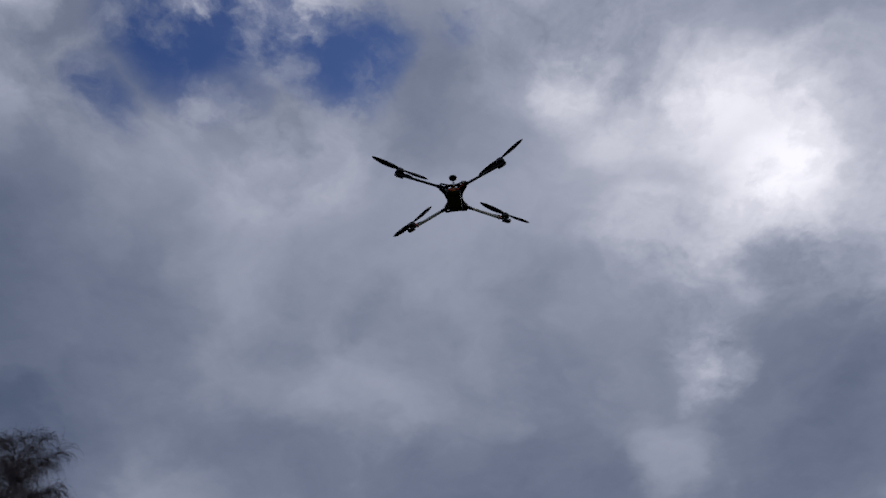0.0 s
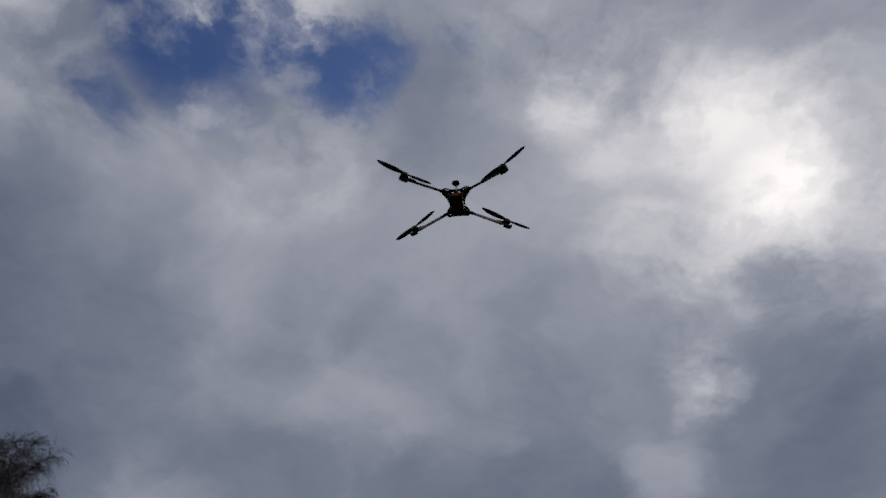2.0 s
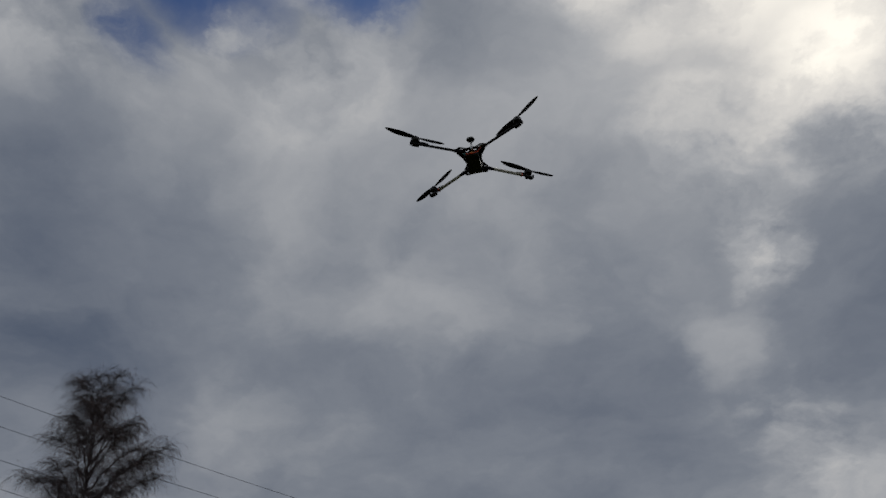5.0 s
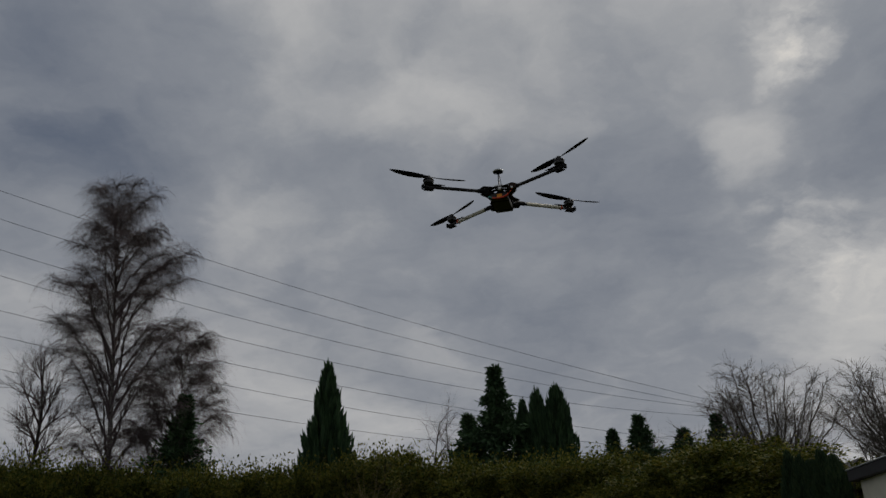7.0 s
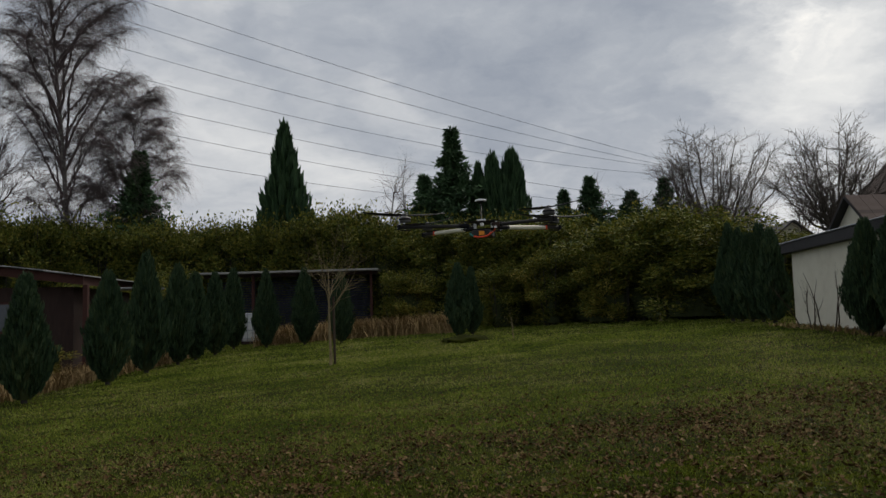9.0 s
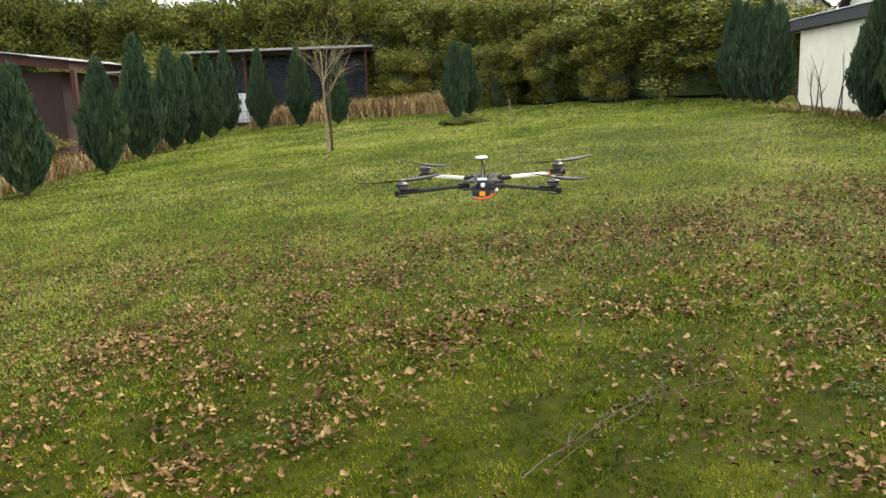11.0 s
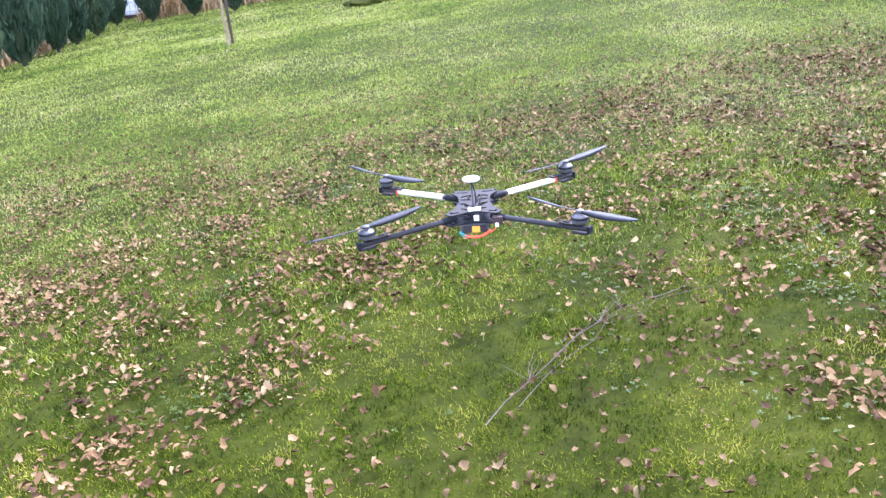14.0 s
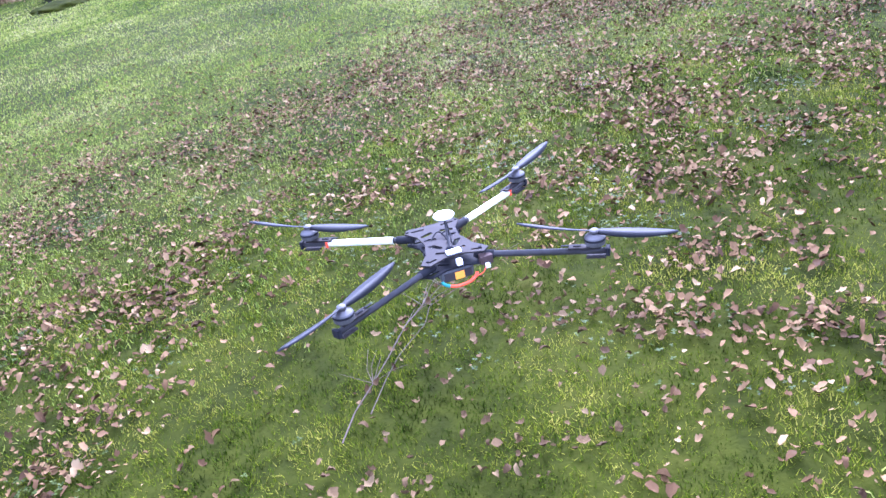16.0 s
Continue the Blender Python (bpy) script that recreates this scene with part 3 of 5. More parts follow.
def make_shelter():
    s = thing("wood_shelter", "open lean-to of dark horizontal slats on red-brown posts", "shelter")
    y = 40.6
    xs = (-12.6, -9.9, -7.1, -5.4, -3.9)
    top = 4.1
    for x in xs:
        b = gz(x, y)
        part("post", block(0.13, 0.13, top - b + 0.1, (x, y, b - 0.1), 0.012), M_REDPOST, s)
        part("foot", block(0.17, 0.17, 0.55, (x, y - 0.01, b - 0.1), 0.015), M_STONE, s, "pale concrete post foot")
    part("roof", slab([(-13.0, 40.0), (-3.5, 40.0), (-3.4, 42.2), (-13.1, 42.2)], 4.12, 4.22, 0.01), M_STONE, s)
    part("beam", block(9.4, 0.12, 0.16, (-8.25, y, top - 0.14), 0.01), M_HUTWALL, s)
    for (a, b) in zip(xs, xs[1:]):
        me = None
        for k in range(24):
            z0 = gz((a + b) / 2, y) + 0.25 + k * 0.125
            if z0 > top - 0.3:
                break
            if me is None:
                o = part("slat", block(b - a - 0.16, 0.025, 0.085, (0, 0, 0), 0.004), M_SLAT, s)
                me = o.data
            else:
                o = new("slat", me)
                o.parent = s
            o.location = ((a + b) / 2, y + 0.9, z0)


make_shelter()


def make_tank():
    x, y = -9.4, 38.9
    b = gz(x, y)
    t = thing("water_tank", "white plastic water tank in a dark steel cage", "tank", Matrix.Translation((x, y, b)))
    part("container", block(1.0, 1.0, 1.35, (0, 0, 0.12), 0.06), M_WHITE, t)
    for k in range(5):
        part("cage_bar", block(0.03, 0.03, 1.4, (-0.5 + 0.25 * k, -0.53, 0.1), 0.005), M_GREYMETAL, t)
    for k in range(4):
        part("cage_bar", block(1.08, 0.03, 0.03, (0, -0.56, 0.25 + 0.38 * k), 0.005), M_GREYMETAL, t)
    part("pallet", block(1.1, 1.1, 0.12, (0, 0, 0), 0.01), M_HUTWALL, t)


make_tank()


# ---- the house behind the garage
def gable_house(name, label, x0, x1, y0, y1, z_eave, z_ridge, tiles=True):
    h = thing(name, label, "house")
    g = min(gz(x0, y0), gz(x1, y0))
    bm = wall_prism([(x0, y0), (x1, y0), (x1, y1), (x0, y1)], g - 0.3, z_eave, 0.3)
    part("wall", bm, M_RENDER, h)
    xm = (x0 + x1) / 2
    for y in (y0 + 0.02, y1 - 0.3):
        bm = bmesh.new()
        a = [bm.verts.new(p) for p in ((x0, y, z_eave), (x1, y, z_eave), (xm, y, z_ridge))]
        b = [bm.verts.new(p) for p in ((x0, y + 0.28, z_eave), (x1, y + 0.28, z_eave), (xm, y + 0.28, z_ridge))]
        bm.faces.new(a)
        bm.faces.new(b[::-1])
        for i in range(3):
            bm.faces.new((a[i], a[(i + 1) % 3], b[(i + 1) % 3], b[i]))
        part("gable", bm, M_RENDER, h)
    for sgn in (-1, 1):
        xe = xm + sgn * ((x1 - x0) / 2 + 0.35)
        ze = z_eave - 0.35 * (z_ridge - z_eave) / ((x1 - x0) / 2)
        run = Vector((xe - xm, 0, ze - z_ridge))
        nrm = Vector((-run.z * sgn, 0, run.x * sgn)).normalized()
        bm = bmesh.new()
        q = [(xm, y0 - 0.35, z_ridge + 0.05), (xe, y0 - 0.35, ze + 0.05), (xe, y1 + 0.35, ze + 0.05), (xm, y1 + 0.35, z_ridge + 0.05)]
        lo = [bm.verts.new(p) for p in q]
        hi = [bm.verts.new(Vector(p) + nrm * 0.1) for p in q]
        bm.faces.new(lo[::-1])
        bm.faces.new(hi)
        for i in range(4):
            bm.faces.new((lo[i], lo[(i + 1) % 4], hi[(i + 1) % 4], hi[i]))
        roof = part("roof", bm, M_FASCIA, h, "dark brown tiled roof")
        if tiles:
            rows, cols = 8, 15
            me = None
            tw, tl = (y1 - y0 + 0.7) / cols, run.length / rows
            for r in range(rows):
                for c in range(cols):
                    if me is None:
                        o = part("roof_tile", block(1, 1, 0.035, (0, 0, 0), 0.0), M_ROOF, roof)
                        me = o.data
                    else:
                        o = new("roof_tile", me)
                        o.parent = roof
                    p = Vector((xm, 0, z_ridge + 0.05)) + run * ((r + 0.5) / rows) + nrm * 0.115
                    z = nrm
                    x = run.normalized()
                    m = Matrix((x, z.cross(x), z)).transposed()
                    m = m @ Matrix.Rotation(0.035, 3, "Y") @ Matrix.Diagonal((tl * 1.04, tw * 0.97, 1))
                    o.matrix_world = Matrix.Translation((p.x, y0 - 0.35 + (c + 0.5) * tw, p.z)) @ m.to_4x4()
    return h


gable_house("house", "rendered house with steep dark brown tiled roof", 24.1, 34.1, 38.0, 45.7, 8.0, 13.4)
wing = gable_house("house", "low rendered house wing with brown tiled gable roof", -37.9, -34.6, 18.5, 27.0, 5.15, 6.5)
wing.matrix_world = Matrix.Rotation(radians(-90), 4, "Z")
gable_house("house", "distant house with a brown roof behind the hedge", 21.0, 31.0, 60, 70, 4.2, 8.2, False)


def make_aerial():
    a = thing("roof_aerial", "thin metal television aerial on the house roof", "aerial", Matrix.Translation((25.4, 38.6, 9.0)))
    v, f = tubes([(0, 0, -0.6, 0, 0, 2.6, 0.025, 0.02)], 6)
    part("mast", big_mesh("mast", v, f, M_GREYMETAL), None, a)
    for k in range(4):
        v, f = tubes([(-0.5, 0, 1.5 + 0.3 * k, 0.5, 0, 1.5 + 0.3 * k, 0.012, 0.012)], 5)
        part("crossbar", big_mesh("crossbar", v, f, M_GREYMETAL), None, a)


make_aerial()

# ---- trees and shrubs
THUJAS = [evergreen_mesh(k, "thuja", 9000, 0.075, 5 + k % 3, 0.24) for k in range(4)]
GRP = "clipped thujas round the lawn"
for k, (x, y, h, w) in enumerate([(-8.75, 16.4, 2.55, 1.15), (-8.35, 19.5, 2.65, 1.12), (-8.65, 22.8, 3.3, 1.25), (-8.75, 25.8, 3.1, 1.15), (-8.75, 27.6, 2.9, 1.1), (-8.85, 30.3, 3.0, 1.2),
                                  (-9.25, 34.4, 3.3, 1.15), (-7.58, 33.2, 3.1, 1.05), (-5.93, 32.9, 3.0, 1.1), (-4.25, 31.6, 2.65, 1.05), (0.35, 28.2, 2.5, 1.0), (0.85, 29.6, 2.4, 0.8),
                                  (8.22, 15.6, 2.2, 0.95), (8.36, 14.8, 2.25, 0.9), (8.36, 14.0, 2.3, 0.95)]):
    evergreen("thuja", (x, y), h * 1.02, w * 0.87, THUJAS[k % 4], "dense blue-green columnar thuja on the lawn's edge" if k != 10 else "dense blue-green columnar thuja standing beside a grassy mound", "shrub", GRP, 1.3 * k)
for k in range(5):
    evergreen("cypress", (8.42 + 0.09 * k, 23.8 - 0.55 * k), 2.85 - 0.12 * (k % 3) - 0.06 * k, 0.85, THUJAS[(k + 1) % 4], "dark green cypress in a tight row by the garage", "shrub", "cypress row", 2.1 * k)

CONES = [evergreen_mesh(20 + k, "cone", 11000, 0.085, 9, 0.45, M_CONIFER) for k in range(2)]
PILLARS = [evergreen_mesh(30 + k, "pillar", 11000, 0.075, 7, 0.42, M_CONIFER) for k in range(2)]
evergreen("cypress_tree", (-9.35, 46), 11.8, 3.8, CONES[0], "tall dark conical cypress behind the hedge", "tree", turn=0.5)
evergreen("cypress_tree", (1.95, 46.5), 8.8, 1.9, PILLARS[0], "narrow dark cypress behind the hedge", "tree")
evergreen("cypress_tree", (2.75, 46), 9.3, 2.0, PILLARS[1], "narrow dark cypress behind the hedge", "tree", turn=1.0)
evergreen("cypress_tree", (3.9, 46.2), 9.4, 2.5, PILLARS[0], "broad dark columnar cypress behind the hedge", "tree", turn=2.0)


def spruce(at, height, width, seed, label):
    """Whorls of drooping boughs with needles."""
    rng = np.random.default_rng(seed)
    segs, nat, nout = [(0, 0, -0.2, 0, 0, height, 0.02 * height, 0.01)], [], []
    z = 0.12 * height
    while z < height * 0.99:
        t = z / height
        reach = width * 0.5 * (1 - t) ** 0.72 * min(1, 0.2 + 2.4 * (1 - t)) + 0.06
        for k in range(rng.integers(6, 10)):
            a = rng.uniform(0, 6.283)
            L = reach * rng.uniform(0.5, 1.3)
            p = np.array([0, 0, z])
            up = 0.45 * (t - 0.45)
            d = np.array([math.cos(a), math.sin(a), up])
            n = 5
            for i in range(n):
                q = p + d * L / n
                d = d + np.array([0, 0, 0.09 if i > 1 else -0.06])
                segs.append((*p, *q, 0.03 * (1 - i / n) + 0.006, 0.03 * (1 - (i + 1) / n) + 0.005))
                m = int(6 + 7 * L)
                w = rng.uniform(0, 1, (m, 1))
                nat.append(p + (q - p) * w + rng.normal(0, 0.05, (m, 3)) * (1 + L))
                nout.append(np.tile(d * 0.8, (m, 1)) + rng.normal(0, 0.5, (m, 3)) + [0, 0, -0.25])
                p = q
        z += rng.uniform(0.32, 0.52) * (1.25 - 0.75 * t)
    tr = thing("spruce", label, "tree", Matrix.Translation((*at, gz(*at))))
    v, f = tubes(segs, 4)
    part("boughs", big_mesh("boughs", v, f, M_BARK), None, tr)
    v, f = sprays(np.concatenate(nat), np.concatenate(nout), 0.34, rng, 0.30)
    part("needles", big_mesh("needles", v, f, M_CONIFER), None, tr)


spruce((0.45, 46.3), 11.4, 7.4, 3, "dark spruce with open upright tip behind the hedge")
spruce((-1.2, 46.8), 8.8, 5.0, 4, "smaller dark spruce beside a taller one")
spruce((-17.8, 46.0), 11.4, 6.8, 5, "dark spruce beside the bare birch")
spruce((8.9, 60), 9.0, 7, 7, "distant dark pine behind the hedge")
spruce((10.9, 60), 10.0, 7.5, 8, "distant dark pine with a rounded top")
spruce((13.1, 56), 8.1, 7.5, 9, "distant dark fir behind the hedge")
spruce((14.9, 54), 8.5, 5, 19, "dark fir beneath a bare tree")

def weeping_birch(at, height, reach, label, seed, lean=0.0, limbs=38, side_limb=None):
    """A tall birch: limbs rise steeply from the trunk and end in curtains of hanging twigs."""
    rng = np.random.default_rng(seed)
    t = thing("birch", label, "tree", Matrix.Translation((at[0], at[1], gz(*at))))
    pts, p = [], np.array([0.0, 0.0, -0.2])
    n = 16
    for k in range(n + 1):
        s = k / n
        pts.append((lean * s + 0.12 * math.sin(5 * s + seed), 0.1 * math.sin(4 * s), -0.2 + (height + 0.2) * s))
    v, f = path_tube(pts, [0.21 * height / 24 * (1 - 0.93 * k / n) for k in range(n + 1)], 8)
    part("trunk", big_mesh("trunk", v, f, M_BIRCH, True), None, t)
    pts = np.array(pts)
    boughs, twigs = [], []

    def hang(q, d, length, r):
        """A twig that starts along d and bends down under its weight."""
        m = 5
        d = d / (np.linalg.norm(d) + 1e-9)
        for i in range(m):
            e = q + d * length / m
            twigs.append((*q, *e, r * (1 - 0.7 * i / m), r * (1 - 0.7 * (i + 1) / m)))
            d = d + np.array([rng.normal(0, 0.12), rng.normal(0, 0.12), -0.42])
            d /= np.linalg.norm(d)
            q = e

    plan = [(0.14 + 0.82 * (k / (limbs - 1)) ** 0.9, 2.4 * k + rng.normal(0, 0.3), None) for k in range(limbs)]
    if side_limb:
        plan.append(side_limb)
    for s, a, far in plan:
        start = np.array([np.interp(s * height, pts[:, 2], pts[:, c]) for c in range(3)])
        out = reach * (far or (min(1, 0.62 + 1.6 * (s - 0.2)) * max(0.24, 1 - max(0, s - 0.50) * 1.5) * rng.uniform(0.72, 1.12)))
        rise = out * rng.uniform(1.25, 1.8) if not far else out * 1.3
        m = 8
        line = []
        for i in range(m + 1):
            u = i / m
            b = a + 0.25 * math.sin(3 * u + s * 9) * u
            line.append(start + np.array([math.cos(b) * out * u, math.sin(b) * out * u, rise * (u * 1.25 - 0.45 * u ** 3)]) + rng.normal(0, 0.05, 3) * (i > 0))
        r0 = 0.018 + 0.016 * out
        vv, ff = path_tube(line, [r0 * (1 - 0.85 * i / m) for i in range(m + 1)], 6)
        part("limb", big_mesh("limb", vv, ff, M_PALETWIG, True), None, t)
        line = np.array(line)
        for j in range(int(12 + 6.0 * out)):
            u = rng.uniform(0.18, 1.0)
            q = np.array([np.interp(u, np.linspace(0, 1, m + 1), line[:, c]) for c in range(3)])
            ang = a + rng.choice([-1, 1]) * rng.uniform(0.3, 1.5)
            d = np.array([math.cos(ang) * 0.8, math.sin(ang) * 0.8, rng.uniform(0.2, 1.1)])
            L = rng.uniform(0.6, 1.7) * (1.15 - 0.4 * s)
            k = 4
            for i in range(k):
                e = q + d / np.linalg.norm(d) * L / k
                boughs.append((*q, *e, 0.014 * (1 - 0.6 * i / k), 0.014 * (1 - 0.6 * (i + 1) / k)))
                d = d + rng.normal(0, 0.18, 3) + [0, 0, -0.26]
                for _ in range(rng.integers(3, 6)):
                    w = rng.uniform(0, 6.283)
                    hang(q + (e - q) * rng.uniform(), d * 0.7 + np.array([math.cos(w), math.sin(w), rng.uniform(-0.2, 0.6)]) * 0.7, rng.uniform(0.5, 1.6), 0.0068)
                q = e
    for nm, segs in (("bough_work", boughs), ("twig_work", twigs)):
        v, f = tubes(segs, 3)
        tagged(part(nm, big_mesh(nm, v, f, M_PALETWIG), None, t), kind="stuff")


def spreading_tree(at, height, reach, label, seed, fork=0.35, limbs=11):
    """A bare tree with a short trunk: arching limbs set with many upright branches and twigs."""
    rng = np.random.default_rng(seed)
    t = thing("bare_tree", label, "tree", Matrix.Translation((at[0], at[1], gz(*at))))
    base = fork * height
    v, f = path_tube([(0, 0, -0.2), (0.05, 0, base * 0.5), (0, 0.03, base), (0.05, 0, base * 1.4)], [0.24, 0.20, 0.17, 0.08], 8)
    part("trunk", big_mesh("trunk", v, f, M_BRANCH, True), None, t)
    work, fine = [], []
    for k in range(limbs):
        a = 2 * math.pi * k / limbs * 2.4 + rng.normal(0, 0.2)
        out = reach * (0.35 + 0.65 * ((k * 0.618) % 1)) * rng.uniform(0.85, 1.1)
        top = height * math.sqrt(max(0.12, 1 - 0.62 * (out / reach) ** 2)) * rng.uniform(0.9, 1.03)
        m, line = 8, []
        for i in range(m + 1):
            u = i / m
            line.append(np.array([math.cos(a) * out * u ** 0.8, math.sin(a) * out * u ** 0.8, base * 0.85 + (top - base * 0.85) * u ** 1.25]) + rng.normal(0, 0.07, 3) * (i > 0))
        vv, ff = path_tube(line, [0.062 * (1 - 0.85 * i / m) + 0.008 for i in range(m + 1)], 6)
        part("limb", big_mesh("limb", vv, ff, M_BRANCH, True), None, t)
        line = np.array(line)
        for j in range(19):
            u = rng.uniform(0.12, 1.0)
            q = np.array([np.interp(u, np.linspace(0, 1, m + 1), line[:, c]) for c in range(3)])
            w = a + rng.normal(0, 1.5)
            d = np.array([math.cos(w), math.sin(w), rng.uniform(0.2, 1.0)])
            L = rng.uniform(0.8, 2.0) * (1.15 - 0.5 * u)
            for i in range(5):
                e = q + d / np.linalg.norm(d) * L / 5
                work.append((*q, *e, 0.016 * (1 - 0.15 * i), 0.016 * (1 - 0.15 * (i + 1))))
                for _ in range(2):
                    x = d / np.linalg.norm(d) + rng.normal(0, 0.55, 3)
                    g = e
                    for _ in range(2):
                        h = g + x / np.linalg.norm(x) * rng.uniform(0.2, 0.42)
                        fine.append((*g, *h, 0.008, 0.005))
                        g, x = h, x + np.array([0, 0, 0.25])
                d = d + rng.normal(0, 0.12, 3) + [0, 0, 0.05]
                q = e
    for nm, segs in (("branch_work", work), ("twig_work", fine)):
        v, f = tubes(segs, 3)
        tagged(part(nm, big_mesh(nm, v, f, M_BRANCH), None, t), kind="stuff")


weeping_birch((-21.6, 46), 24.9, 4.3, "tall bare birch with fine drooping twigs behind the hedge", 31, -1.9, 56, (0.66, 0.1, 1.0))
weeping_birch((-19.3, 47.2), 15.0, 3.0, "smaller bare birch with drooping twigs beside a taller one", 35, 0.8, 30)
OPEN = [dict(n=8, wander=0.06, pull=0.03, bare=0.2, kids=3.0, cone=0.35, angle=0.4, len=1, rad=1),
        dict(n=6, wander=0.12, pull=0.05, bare=0.15, kids=2.6, cone=0.3, angle=0.6, len=4.0, rad=0.060),
        dict(n=5, wander=0.15, pull=0.05, bare=0.1, kids=3.0, cone=0.2, angle=0.6, len=1.8, rad=0.034),
        dict(n=3, wander=0.15, pull=0.03, bare=1, kids=0, cone=0, angle=0.6, len=0.85, rad=0.016)]
bare_tree("bare_tree", (-26.8, 45.5), OPEN, 14.5, 0.20, "bare upright tree beside the birch", 12, M_BARK, M_TWIG)
bare_tree("bare_tree", (-31.5, 45.5), OPEN, 11, 0.18, "bare tree beside the hedge", 22, M_BARK, M_TWIG)
spreading_tree((15.2, 45), 9.7, 4.4, "wide bare tree with arching limbs and upright twigs", 13, 0.42, 26)
spreading_tree((20.7, 42.5), 9.5, 3.4, "bare round-crowned tree beside the house", 14, 0.45, 24)
bare_tree("bare_tree", (17.6, 55), OPEN, 10.0, 0.2, "distant bare tree behind the hedge", 15, M_BARK, M_TWIG)
FINE = [dict(n=9, wander=0.06, pull=0.02, bare=0.2, kids=2.2, cone=0.5, angle=0.4, len=1, rad=1),
        dict(n=6, wander=0.12, pull=0.04, bare=0.1, kids=2.6, cone=0.3, angle=0.65, len=4.0, rad=0.06),
        dict(n=5, wander=0.2, pull=-0.10, bare=1, kids=0, cone=0, angle=0.7, len=1.8, rad=0.03)]
bare_tree("birch", (-5.0, 62), FINE, 12.2, 0.16, "distant bare birch with fine twigs", 16, M_BIRCH, M_TWIG)
bare_tree("birch", (-2.8, 62), FINE, 11.4, 0.15, "distant slim bare birch", 17, M_BIRCH, M_TWIG)
for k, x in enumerate((20.5, 23.5, 26.5, 29.5)):
    bare_tree("bare_tree", (x, 58 + 1.5 * (k % 2)), FINE, 7.6 - 0.5 * (k % 2), 0.12, "low bare tree in a distant thicket", 70 + k, M_BARK, M_TWIG)
bare_tree("birch", (13.6, 66), FINE, 11.0, 0.15, "distant pale bare birch", 18, M_BIRCH, M_TWIG)

YOUNG = [dict(n=6, wander=0.03, pull=0.02, bare=0.5, kids=4.8, cone=0.2, angle=0.5, len=1, rad=1),
         dict(n=5, wander=0.12, pull=0.05, bare=0.2, kids=2.2, cone=0.2, angle=0.7, len=1.5, rad=0.022),
         dict(n=4, wander=0.16, pull=0.03, bare=0.2, kids=1.2, cone=0.2, angle=0.6, len=0.6, rad=0.010),
         dict(n=3, wander=0.15, pull=0.0, bare=1, kids=0, cone=0, angle=0.6, len=0.25, rad=0.006)]
yt = bare_tree("young_tree", (-2.95, 19.8), YOUNG, 2.6, 0.046, "young bare fruit tree with pale trunk on the lawn", 23, M_YOUNG, M_YOUNG)
v, f = tubes([(0.1, 0.05, -0.3, 0.08, 0.03, 1.7, 0.035, 0.032)], 7)
part("stake", big_mesh("stake", v, f, M_STICK), None, yt, "weathered wooden stake")

SHRUB = [dict(n=4, wander=0.1, pull=0.05, bare=0.2, kids=1.5, cone=0.2, angle=0.4, len=1, rad=1),
         dict(n=4, wander=0.15, pull=0.06, bare=1, kids=0, cone=0, angle=0.5, len=0.5, rad=0.012)]
for k, (x, y, h) in enumerate([(8.35, 18.6, 1.3), (8.3, 17.4, 1.5)]):
    bare_tree("rose_bush", (x, y), SHRUB, h, 0.02, "bare spindly bush against the white garage wall", 40 + k, M_STICK, M_STICK, stems=3, spread=0.25, cat="shrub")
for k, (x, y, h) in enumerate([(1.95, 24.6, 0.8), (5.4, 30.5, 1.6), (7.3, 27.6, 1.9)]):
    bare_tree("sapling", (x, y), SHRUB, h, 0.025, "thin leafless sapling at the end of the lawn", 50 + k, M_YOUNG, M_YOUNG, cat="sapling")


